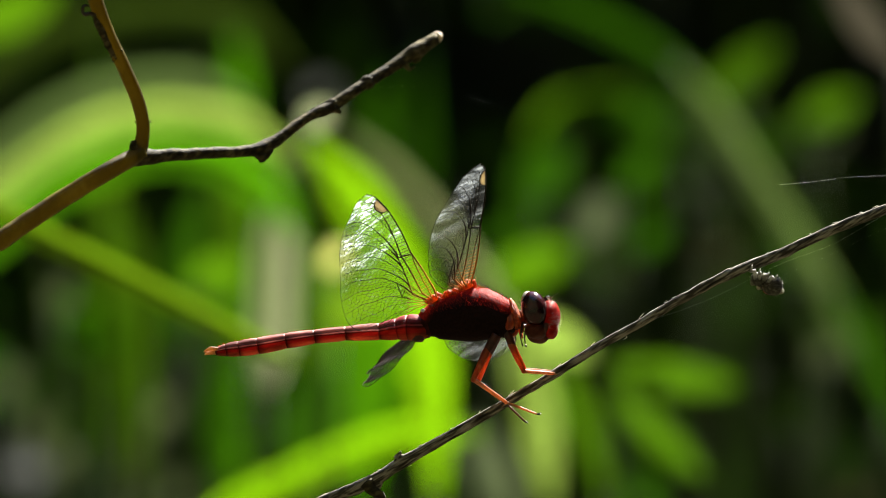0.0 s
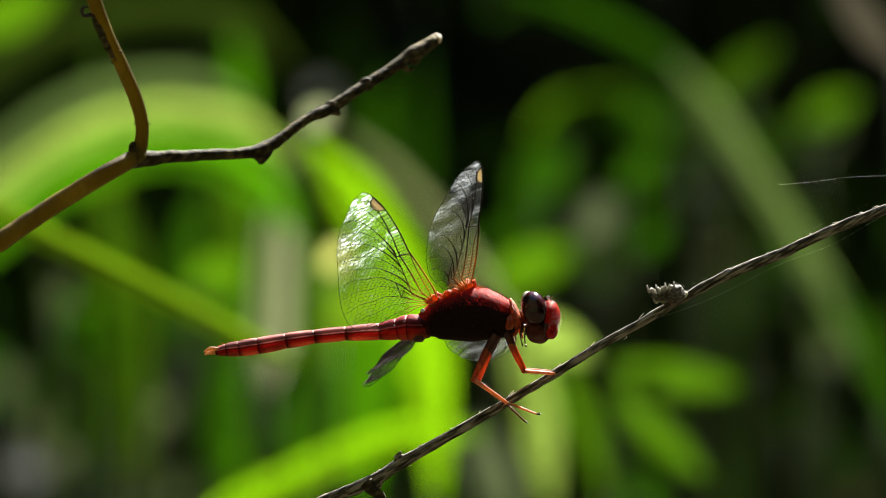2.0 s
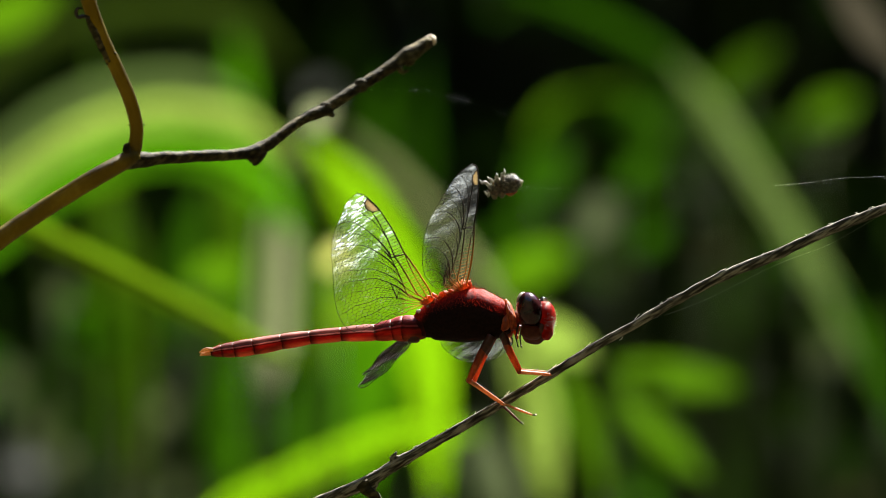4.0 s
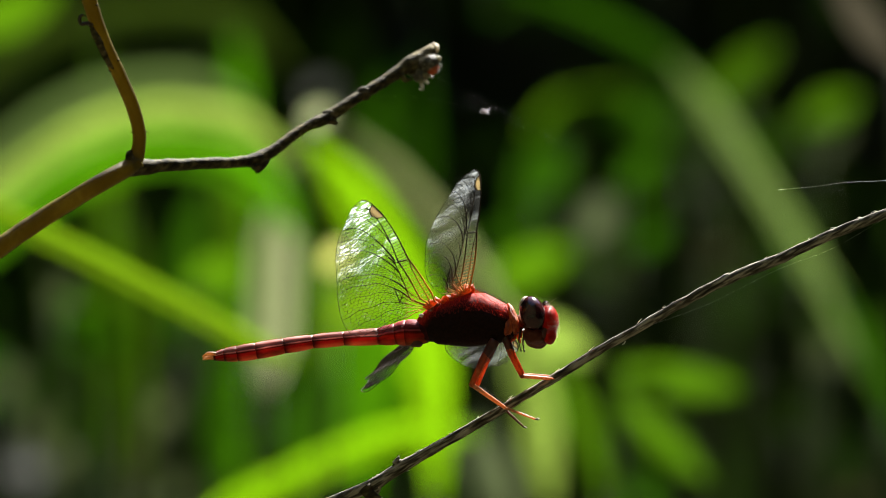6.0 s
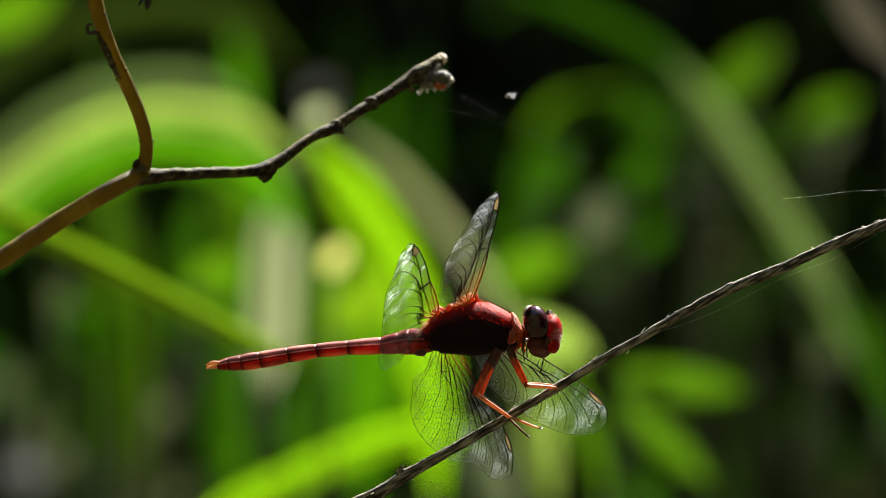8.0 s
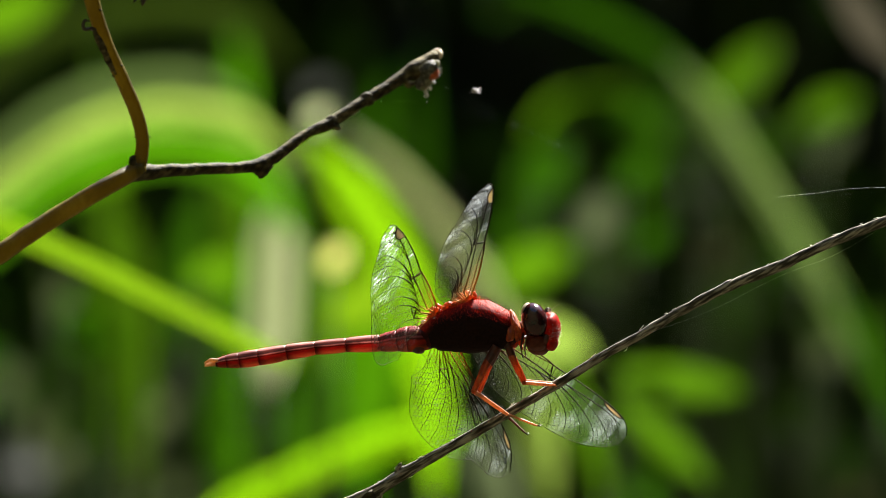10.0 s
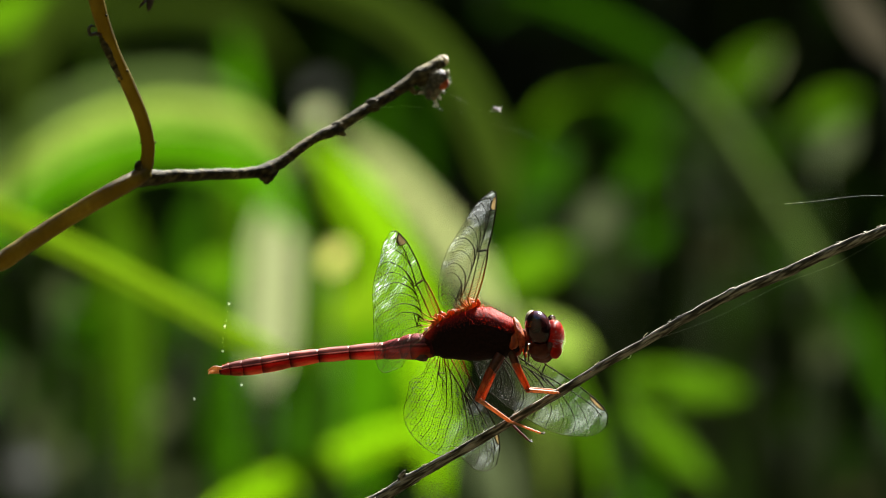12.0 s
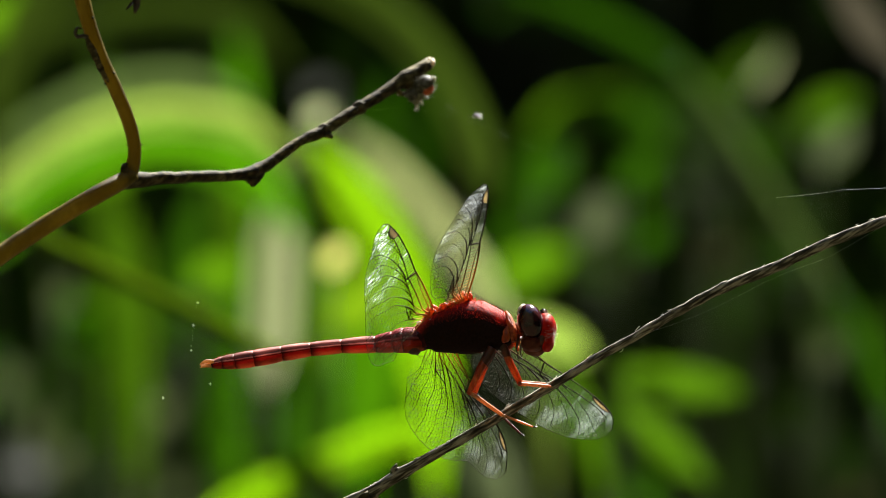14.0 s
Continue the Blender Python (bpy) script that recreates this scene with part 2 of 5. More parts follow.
M_DEADARM = bark("dead_grey_wood", [(0.34, (0.014, 0.012, 0.005)), (0.5, (0.05, 0.042, 0.017)), (0.66, (0.16, 0.135, 0.06))], 1800, 0.8, 0.8, (0.35, 1, 1), turn=-25, patch=0.5)
M_TWIG = bark("weathered_twig", [(0.32, (0.016, 0.014, 0.011)), (0.46, (0.085, 0.076, 0.057)), (0.62, (0.4, 0.37, 0.31))], 3400, 0.75, 1.0, (0.14, 1, 1), turn=-31, patch=0.35)
M_CUT = bark("pale_broken_wood", [(0.3, (0.4, 0.34, 0.25)), (0.7, (0.75, 0.68, 0.55))], 4000, 0.8, 0.6, (1, 1, 1), 0.2, (0.8, 0.7, 0.5))
M_FIBRE = bark("pale_fibre", [(0.3, (0.5, 0.47, 0.42)), (0.7, (0.8, 0.78, 0.72))], 4000, 0.6, 0.3, (1, 1, 1), 0.3, (0.9, 0.88, 0.8))
M_SILK = bark("spider_silk", [(0.3, (0.75, 0.76, 0.78)), (0.7, (0.9, 0.9, 0.92))], 4000, 0.25, 0.2, (1, 1, 1), 0.4, (0.95, 0.95, 0.97))
M_WAD = bark("dull_silk_wad", [(0.3, (0.2, 0.2, 0.2)), (0.7, (0.42, 0.42, 0.42))], 4000, 0.6, 0.4, (1, 1, 1))
M_SPIDER = chitin("spider_skin", [(0.38, (0.012, 0.012, 0.008)), (0.52, (0.045, 0.043, 0.03)), (0.64, (0.18, 0.18, 0.13))], 0.6, 3500, 0.12, (0.5, 0.45, 0.3), 0.8)
M_SPIDER_LEG = chitin("spider_leg", [(0.38, (0.025, 0.024, 0.017)), (0.6, (0.14, 0.135, 0.1))], 0.6, 3500, 0.25, (0.7, 0.68, 0.55), 0.8)
M_SPIDER_RED = chitin("spider_orange", [(0.36, (0.3, 0.05, 0.012)), (0.64, (0.6, 0.13, 0.025))], 0.45, 3500, 0.18, (0.9, 0.22, 0.03))
M_SPIDER_PALE = chitin("spider_pale_hair", [(0.36, (0.09, 0.09, 0.055)), (0.64, (0.26, 0.25, 0.16))], 0.6, 4000, 0.25, (0.8, 0.78, 0.55))
# Light is in the leaf tones: brighter copies for sun, darker for shade.
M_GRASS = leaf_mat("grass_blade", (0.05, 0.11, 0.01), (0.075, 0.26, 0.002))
M_GRASS_HOT = leaf_mat("sun_bright_grass_blade", (0.07, 0.14, 0.01), (0.21, 0.47, 0.003), 0.6)
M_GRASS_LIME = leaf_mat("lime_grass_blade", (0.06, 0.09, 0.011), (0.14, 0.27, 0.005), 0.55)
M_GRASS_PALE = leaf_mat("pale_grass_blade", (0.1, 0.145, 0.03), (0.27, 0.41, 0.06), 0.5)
M_GRASS_DULL = leaf_mat("shade_dull_blade", (0.012, 0.028, 0.003), (0.013, 0.034, 0.002), 0.4)
M_GRASS_DEEP = leaf_mat("shade_deep_blade", (0.028, 0.06, 0.004), (0.026, 0.1, 0.001), 0.4)
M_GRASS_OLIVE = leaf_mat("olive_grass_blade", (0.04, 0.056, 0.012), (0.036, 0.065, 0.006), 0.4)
M_GRASS_GOLD = leaf_mat("sun_bright_yellow_leaf", (0.2, 0.2, 0.05), (0.75, 0.78, 0.2), 0.6)
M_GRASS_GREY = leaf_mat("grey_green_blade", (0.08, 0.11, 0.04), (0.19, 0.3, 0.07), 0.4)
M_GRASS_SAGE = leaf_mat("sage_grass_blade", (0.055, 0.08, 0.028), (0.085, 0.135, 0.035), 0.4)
# near-black leaves: the gloom behind the grass is put into their colour
M_GRASS_FAR = leaf_mat("shade_dark_grass", (0.012, 0.021, 0.004), (0.011, 0.023, 0.002), 0.4, vary=(0.2, 1.6))
M_SCRUB = leaf_mat("shade_dark_scrub_leaf", (0.005, 0.012, 0.0015), (0.009, 0.026, 0.0015), 0.45, vary=(0.2, 3.2))
M_STRAW = leaf_mat("dry_straw_blade", (0.16, 0.18, 0.09), (0.4, 0.46, 0.22), 0.5)
M_GRASS_STRAWY = leaf_mat("straw_green_blade", (0.13, 0.15, 0.07), (0.5, 0.58, 0.22), 0.5)
M_STRAW_DIM = leaf_mat("shade_dim_straw_blade", (0.1, 0.12, 0.06), (0.13, 0.17, 0.075), 0.4)
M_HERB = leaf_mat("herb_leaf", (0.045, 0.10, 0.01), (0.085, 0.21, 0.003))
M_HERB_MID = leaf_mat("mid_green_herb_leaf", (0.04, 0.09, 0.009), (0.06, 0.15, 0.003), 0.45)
M_HERB_DEEP = leaf_mat("shade_deep_herb_leaf", (0.03, 0.08, 0.006), (0.028, 0.1, 0.002), 0.45)
M_HERB_DIM = leaf_mat("shade_dim_herb_leaf", (0.06, 0.074, 0.036), (0.1, 0.13, 0.05), 0.4)
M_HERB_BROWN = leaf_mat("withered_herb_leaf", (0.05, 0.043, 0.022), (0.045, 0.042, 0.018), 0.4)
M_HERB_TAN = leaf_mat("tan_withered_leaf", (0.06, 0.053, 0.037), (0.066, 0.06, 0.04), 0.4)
# hedge green darkened to imitate deep shade
M_HEDGE = leaf_mat("shade_dark_hedge_leaf", (0.012, 0.022, 0.004), (0.014, 0.036, 0.003), 0.35, vary=(0.2, 3.0))
M_STALK = bark("green_stalk", [(0.3, (0.014, 0.028, 0.004)), (0.7, (0.045, 0.07, 0.014))], 60, 0.6, 0.3, (1, 1, 0.2))


def soil_mat(name, stops, scale):
    m, t, n, l, b = node_mat(name)
    l.new(ramp(t, tex_noise(t, scale, 10), stops), b.inputs["Base Color"])
    b.inputs["Roughness"].default_value = 0.95
    b.inputs["Specular IOR Level"].default_value = 0.05
    bump(t, b, tex_noise(t, scale * 8, 6), 0.8, 0.01)
    return m


M_SOIL = soil_mat("dark_soil", [(0.3, (0.012, 0.009, 0.006)), (0.55, (0.028, 0.024, 0.013)), (0.75, (0.03, 0.042, 0.014))], 9)
# the woods' own shade is put into this near-black tone
M_WOODS = soil_mat("shade_dark_woods", [(0.35, (0.02, 0.021, 0.012)), (0.6, (0.045, 0.046, 0.024)), (0.75, (0.07, 0.075, 0.036))], 3)


# ---------------------------------------------------------------- building helpers
def mm(p):
    return Vector(p) * MM


def mesh_of(bm, name, material, smooth=True):
    bmesh.ops.recalc_face_normals(bm, faces=bm.faces)
    me = bpy.data.meshes.new(name)
    bm.to_mesh(me)
    bm.free()
    me.materials.append(material)
    if smooth:
        me.polygons.foreach_set("use_smooth", [True] * len(me.polygons))
    return me


def part(name, bm, material, parent, label="", smooth=True):
    ob = new(name, mesh_of(bm, name, material, smooth))
    ob.parent = parent
    if label:
        tagged(ob, label)
    return ob


def thing(name, place, label, category, group="", kind=""):
    ob = new(name)
    ob.empty_display_size = 0.005
    ob.matrix_world = place if isinstance(place, Matrix) else Matrix.Translation(place)
    return tagged(ob, label, category, group, kind)


def smooth_path(points, radii, step):
    """A Catmull-Rom line through the points with radii blended along it."""
    p = [Vector(q) for q in points]
    p = [p[0] * 2 - p[1]] + p + [p[-1] * 2 - p[-2]]
    out, rad = [], []
    for i in range(1, len(p) - 2):
        n = max(2, int((p[i + 1] - p[i]).length / step))
        for j in range(n):
            t = j / n
            a, b, c, d = p[i - 1], p[i], p[i + 1], p[i + 2]
            out.append(0.5 * (2 * b + (c - a) * t + (2 * a - 5 * b + 4 * c - d) * t * t + (3 * b - a - 3 * c + d) * t ** 3))
            rad.append(radii[i - 1] + (radii[i] - radii[i - 1]) * t)
    out.append(p[-2])
    rad.append(radii[-1])
    return out, rad


def add_tube(bm, pts, radii, sides=10, rough=0.0, grain=1.0, squash=1.0, up=None, caps=True):
    """A tube along pts (metres); rough: relative unevenness of its skin; squash: height against width."""
    pts = [Vector(q) for q in pts]
    rings, side = [], None
    for i, q in enumerate(pts):
        d = (pts[min(i + 1, len(pts) - 1)] - pts[max(i - 1, 0)]).normalized()
        if side is None:
            side = d.cross(Vector(up) if up else (Vector((0, 0, 1)) if abs(d.z) < 0.9 else Vector((0, 1, 0)))).normalized()
        side = (side - d * side.dot(d)).normalized()
        over = side.cross(d)
        ring = []
        for k in range(sides):
            a = 2 * math.pi * k / sides
            r = radii[i]
            if rough:
                v = q + (side * math.cos(a) + over * math.sin(a)) * r
                r *= 1 + rough * (noise.noise(v * grain) + 0.5 * noise.noise(v * grain * 2.7))
            ring.append(bm.verts.new(q + side * math.cos(a) * r + over * math.sin(a) * r * squash))
        rings.append(ring)
    for a, b in zip(rings, rings[1:]):
        for k in range(sides):
            bm.faces.new((a[k], a[(k + 1) % sides], b[(k + 1) % sides], b[k]))
    if caps:
        for ring in (rings[0], rings[-1]):
            bm.faces.new(ring)
    return rings


def tube(points, radii, step, sides=10, rough=0.0, grain=1.0, squash=1.0, up=None):
    """points and radii in mm."""
    bm = bmesh.new()
    pts, rad = smooth_path([mm(q) for q in points], [r * MM for r in radii], step * MM)
    add_tube(bm, pts, rad, sides, rough, grain, squash, up)
    return bm


def add_lump(bm, centre, radii, turn=None, seg=24, rings=16, uneven=0.0, grain=1.0):
    """An ellipsoid with an uneven skin, mm."""
    made = bmesh.ops.create_uvsphere(bm, u_segments=seg, v_segments=rings, radius=1.0)["verts"]
    for v in made:
        p = Vector((v.co.x * radii[0], v.co.y * radii[1], v.co.z * radii[2]))
        if uneven:
            p *= 1 + uneven * noise.noise(p * grain)
        if turn is not None:
            p = turn @ p
        v.co = (p + Vector(centre)) * MM
    return made


def lump(centre, radii, turn=None, seg=24, rings=16, uneven=0.0, grain=1.0):
    bm = bmesh.new()
    add_lump(bm, centre, radii, turn, seg, rings, uneven, grain)
    return bm


# ---------------------------------------------------------------- ground and distance
def ground():
    bm = bmesh.new()
    n, size = 60, 60.0
    grid = []
    for i in range(n + 1):
        row = []
        for j in range(n + 1):
            x = (i / n - 0.5) * 2
            y = (j / n - 0.5) * 2
            x, y = math.copysign(abs(x) ** 3, x) * size, math.copysign(abs(y) ** 3, y) * size
            row.append(bm.verts.new((x, y, 0.02 * noise.noise(Vector((x * 2, y * 2, 0))) - 0.01)))
        grid.append(row)
    for i in range(n):
        for j in range(n):
            bm.faces.new((grid[i][j], grid[i + 1][j], grid[i + 1][j + 1], grid[i][j + 1]))
    tagged(new("ground", mesh_of(bm, "ground", M_SOIL)), "dark bare soil under tall grass", "ground", kind="structure")


def woods():
    """A ring of woods added round the place, mostly unseen: high to hold back sky light, lower on the sunny side, where
    it shades the hedge.
    """
    bm = bmesh.new()
    rows, nu, nv = [], 180, 26
    for j in range(nv + 1):
        row = []
        for i in range(nu):
            a = 2 * math.pi * i / nu
            off = abs((a - SUN_AZ + math.pi) % (2 * math.pi) - math.pi)
            top = 6.3 + 15.0 * min(1.0, max(0.0, (off - radians(30)) / radians(35)))
            side = Vector((math.sin(a), math.cos(a), 0))
            lift = j / nv
            top += 0.5 * noise.noise(side * 9) + 0.35 * noise.noise(side * 31)
            r = 9.0 + 0.5 * noise.noise(Vector((side.x * 6, side.y * 6, lift * 5))) + 0.2 * noise.noise(Vector((side.x * 25, side.y * 25, lift * 18))) + 1.4 * max(0.0, lift - 0.75)
            row.append(bm.verts.new(side * r + Vector((0, 0, top * lift - 0.1))))
        rows.append(row)
    for j in range(nv):
        for i in range(nu):
            bm.faces.new((rows[j][i], rows[j][(i + 1) % nu], rows[j + 1][(i + 1) % nu], rows[j + 1][i]))
    tagged(new("sky_block_woods", mesh_of(bm, "sky_block_woods", M_WOODS)), "dark ring of woods, mostly unseen, added to hold back sky light", "woods", kind="structure")


def leaf_shape(bm, base, along, across, length, width, fold=0.25, rows=5, droop=0.0):
    """One pointed leaf, folded along its midrib; all in metres."""
    along, across = along.normalized(), across.normalized()
    nrm = along.cross(across).normalized()
    prev = None
    for i in range(rows + 1):
        t = i / rows
        w = width * 0.5 * math.sin(math.pi * min(1, (t * 0.92 + 0.06))) ** 0.8
        if i == rows:
            w = width * 0.02
        c = base + along * length * t - nrm * droop * length * t * t
        cur = [bm.verts.new(c - across * w + nrm * w * fold), bm.verts.new(c), bm.verts.new(c + across * w + nrm * w * fold)]
        if prev:
            bm.faces.new((prev[0], prev[1], cur[1], cur[0]))
            bm.faces.new((prev[1], prev[2], cur[2], cur[1]))
        prev = cur


def hedge():
    """A thick dark hedge behind the grass: leaves on a mass of shoots."""
    rng = random.Random(4)
    bm = bmesh.new()
    for _ in range(5200):
        x, y, z = rng.uniform(-1.3, 1.3), rng.uniform(5.0, 6.6), rng.uniform(0.0, 1.3)
        if noise.noise(Vector((x * 4, y * 4, z * 4))) < -0.28:
            continue
        al = Vector((rng.uniform(-1, 1), rng.uniform(-1, 0.6), rng.uniform(-0.9, 0.7)))
        ac = al.cross(Vector((rng.uniform(-1, 1), rng.uniform(-1, 1), rng.uniform(-1, 1))))
        leaf_shape(bm, Vector((x, y, z)), al, ac, rng.uniform(0.04, 0.08), rng.uniform(0.02, 0.04), rows=3)
    for _ in range(90):
        x, y = rng.uniform(-1.3, 1.3), rng.uniform(5.0, 6.6)
        pts = [Vector((x, y, -0.02))]
        for k in range(6):
            pts.append(pts[-1] + Vector((rng.uniform(-0.05, 0.05), rng.uniform(-0.05, 0.05), rng.uniform(0.14, 0.22))))
        add_tube(bm, pts, [0.006 * (1 - k / 8) for k in range(7)], 5)
    tagged(new("hedge", mesh_of(bm, "hedge", M_HEDGE)), "dense hedge with deep shade put into its dark green", "hedge", kind="stuff")


# ---------------------------------------------------------------- grass and herbs behind the perch
def grass_blade(points, width, material, label, turn=0.0, group="tall grass blades", deep=12):
    """A grass shoot: a thin culm from the ground to the first point (mm) and a long leaf through the points, folded at its
    midrib. turn: twist of its face, degrees. Returns the shoot, its leaf and the way from the leaf's foot to its tip."""
    foot = Vector(points[0])
    base = mm((foot.x * 0.97 + (-8 if foot.x < points[1][0] else 8), foot.y, -deep))
    at = mm(foot)
    ob = thing("grass_blade", base, label, "grass", group)
    pts, rad = smooth_path([base, Vector((at.x, at.y, at.z * 0.45)), at + (mm(points[1]) - at) * 0.12], [0.0008, 0.0007, 0.0005], 0.02)
    bm = bmesh.new()
    add_tube(bm, [q - base for q in pts], rad, 6)
    part("culm", bm, M_STALK, ob)
    n = len(points)
    line, w = smooth_path([mm(q) - at for q in points], [width * MM * r for r in [0.1] + [0.5] * (n - 2) + [0.06]], 0.006)
    bm, prev = bmesh.new(), None
    for i, q in enumerate(line):
        d = (line[min(i + 1, len(line) - 1)] - line[max(i - 1, 0)]).normalized()
        side = d.cross(Vector((0, -1, 0)) if abs(d.y) < 0.9 else Vector((1, 0, 0))).normalized()
        side = Matrix.Rotation(radians(turn), 3, d) @ side
        nrm = side.cross(d).normalized()
        ripple = 0.15 * noise.noise((q + at) * 25)
        cur = [bm.verts.new(q + side * w[i] * s + nrm * w[i] * (f + ripple * s)) for s, f in ((-1, 0.18), (-0.5, 0.06), (0, -0.05), (0.5, 0.06), (1, 0.18))]
        if prev:
            for k in range(4):
                bm.faces.new((prev[k], prev[k + 1], cur[k + 1], cur[k]))
        prev = cur
    leaf = part("leaf_blade", bm, material, ob)
    leaf.location = at - base
    bm = bmesh.new()
    add_tube(bm, line[::2], [w[i] * 0.10 + 0.0001 for i in range(0, len(line), 2)], 5)
    part("midrib", bm, M_STALK, leaf)
    return ob, leaf, line[-1].normalized()


def herb(foot, leaves, material, label, group="low herbs"):
    """A herb: a thin stalk from the ground to each leaf. leaves: (start, end, width) in mm; foot: x, y in mm."""
    base = Vector((foot[0], foot[1], -8)) * MM
    ob = thing("herb", base, label, "herb", group)
    for a, b, w in leaves:
        a, b = mm(a), mm(b)
        mid = Vector((a.x * 0.6 + base.x * 0.4, a.y, a.z * 0.6))
        pts, rad = smooth_path([base, mid, a], [0.0007, 0.0006, 0.0004], 0.02)
        bm = bmesh.new()
        add_tube(bm, [q - base for q in pts], rad, 6)
        part("stalk", bm, M_STALK, ob)
        bm = bmesh.new()
        al = b - a
        leaf_shape(bm, Vector((0, 0, 0)), al, al.cross(Vector((0.1, 1, 0.35))), al.length, w * MM, 0.18, 8, 0.04)
        leaf = part("leaf", bm, material, ob)
        leaf.location = a - base
    return ob, leaf, al.normalized()


def meadow():
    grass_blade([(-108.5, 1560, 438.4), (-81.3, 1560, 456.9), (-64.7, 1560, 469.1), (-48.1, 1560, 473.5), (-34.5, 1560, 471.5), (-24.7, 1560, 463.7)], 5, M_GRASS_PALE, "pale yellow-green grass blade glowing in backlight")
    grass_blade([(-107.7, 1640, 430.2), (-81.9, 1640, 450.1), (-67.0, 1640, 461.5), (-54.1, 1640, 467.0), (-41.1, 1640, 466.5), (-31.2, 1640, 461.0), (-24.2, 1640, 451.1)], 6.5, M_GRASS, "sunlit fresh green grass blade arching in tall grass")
    grass_blade([(-104.8, 1530, 446.2), (-77.8, 1530, 465.1), (-65.2, 1530, 473.8), (-53.6, 1530, 478.0), (-42.0, 1530, 478.1), (-32.3, 1530, 474.3)], 5.6, M_GRASS_SAGE, "dull grey-green grass blade toned as in half shade")
    grass_blade([(-110.3, 2172, 462.4), (-87.9, 2172, 487.1), (-71.1, 2172, 495.0), (-54.3, 2172, 497.8), (-39.7, 2172, 495.0), (-29.6, 2172, 484.9)], 5, M_GRASS_OLIVE, "olive grass blade toned as in shade")
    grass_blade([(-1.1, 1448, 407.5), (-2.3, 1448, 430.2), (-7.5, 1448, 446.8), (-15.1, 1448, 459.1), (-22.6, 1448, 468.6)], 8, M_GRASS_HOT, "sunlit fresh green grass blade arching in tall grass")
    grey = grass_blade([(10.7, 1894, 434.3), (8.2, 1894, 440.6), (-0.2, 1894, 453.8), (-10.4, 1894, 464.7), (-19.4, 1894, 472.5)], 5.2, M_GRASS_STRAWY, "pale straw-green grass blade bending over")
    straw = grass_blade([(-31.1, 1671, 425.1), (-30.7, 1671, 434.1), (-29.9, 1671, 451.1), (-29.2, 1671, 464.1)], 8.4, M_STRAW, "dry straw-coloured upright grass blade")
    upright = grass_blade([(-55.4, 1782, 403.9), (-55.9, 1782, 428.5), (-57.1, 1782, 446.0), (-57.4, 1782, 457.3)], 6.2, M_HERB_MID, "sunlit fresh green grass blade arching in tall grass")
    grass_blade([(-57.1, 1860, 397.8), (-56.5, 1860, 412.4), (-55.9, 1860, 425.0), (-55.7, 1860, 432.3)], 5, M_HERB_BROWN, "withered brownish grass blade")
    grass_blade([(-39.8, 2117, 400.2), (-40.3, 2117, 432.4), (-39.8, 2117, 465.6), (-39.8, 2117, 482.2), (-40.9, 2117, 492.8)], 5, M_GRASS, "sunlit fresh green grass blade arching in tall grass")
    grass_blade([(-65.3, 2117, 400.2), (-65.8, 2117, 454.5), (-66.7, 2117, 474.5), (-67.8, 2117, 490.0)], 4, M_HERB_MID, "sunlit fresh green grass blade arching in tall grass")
    grass_blade([(-45.8, 1700, 429.9), (-47.0, 1700, 442.0), (-45.0, 1700, 454.1), (-41.5, 1700, 463.2)], 4.5, M_HERB_DEEP, "deep green grass blade toned as in shade")
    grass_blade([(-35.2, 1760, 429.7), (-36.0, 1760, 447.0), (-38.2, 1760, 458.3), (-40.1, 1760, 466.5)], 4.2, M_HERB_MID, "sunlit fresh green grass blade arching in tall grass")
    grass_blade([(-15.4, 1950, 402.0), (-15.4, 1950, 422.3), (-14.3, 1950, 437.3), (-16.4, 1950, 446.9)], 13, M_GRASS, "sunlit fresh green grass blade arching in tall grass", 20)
    grass_blade([(-5.7, 2339, 397.9), (-6.9, 2339, 443.1), (-5.7, 2339, 472.2), (-4.5, 2339, 490.8)], 8, M_GRASS_DEEP, "deep green grass blade toned as in shade", 40)
    grass_blade([(-16.4, 2250, 420.5), (-15.0, 2250, 451.3), (-13.6, 2250, 475.2), (-10.7, 2250, 485.5)], 5, M_GRASS_DEEP, "deep green grass blade toned as in shade")
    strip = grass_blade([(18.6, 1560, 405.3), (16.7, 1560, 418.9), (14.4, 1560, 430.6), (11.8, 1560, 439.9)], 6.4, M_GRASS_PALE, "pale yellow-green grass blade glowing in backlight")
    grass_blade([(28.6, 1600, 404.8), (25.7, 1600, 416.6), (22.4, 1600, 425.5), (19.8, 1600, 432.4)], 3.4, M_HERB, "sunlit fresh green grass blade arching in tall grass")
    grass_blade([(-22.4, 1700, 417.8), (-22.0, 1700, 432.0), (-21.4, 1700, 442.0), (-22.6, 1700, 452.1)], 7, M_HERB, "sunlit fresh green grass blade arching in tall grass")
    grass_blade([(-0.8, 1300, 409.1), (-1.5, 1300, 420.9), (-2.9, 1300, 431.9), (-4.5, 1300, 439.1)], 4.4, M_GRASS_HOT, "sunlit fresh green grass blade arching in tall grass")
    grass_blade([(12.5, 1800, 396.4), (9.9, 1800, 406.8), (6.8, 1800, 414.0), (5.0, 1800, 418.1)], 7.5, M_STRAW_DIM, "dry greyish grass blade toned as in half shade")
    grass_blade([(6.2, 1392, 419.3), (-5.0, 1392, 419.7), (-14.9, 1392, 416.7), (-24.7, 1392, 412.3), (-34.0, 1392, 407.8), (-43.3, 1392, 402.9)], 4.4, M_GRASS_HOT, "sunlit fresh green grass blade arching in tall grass")
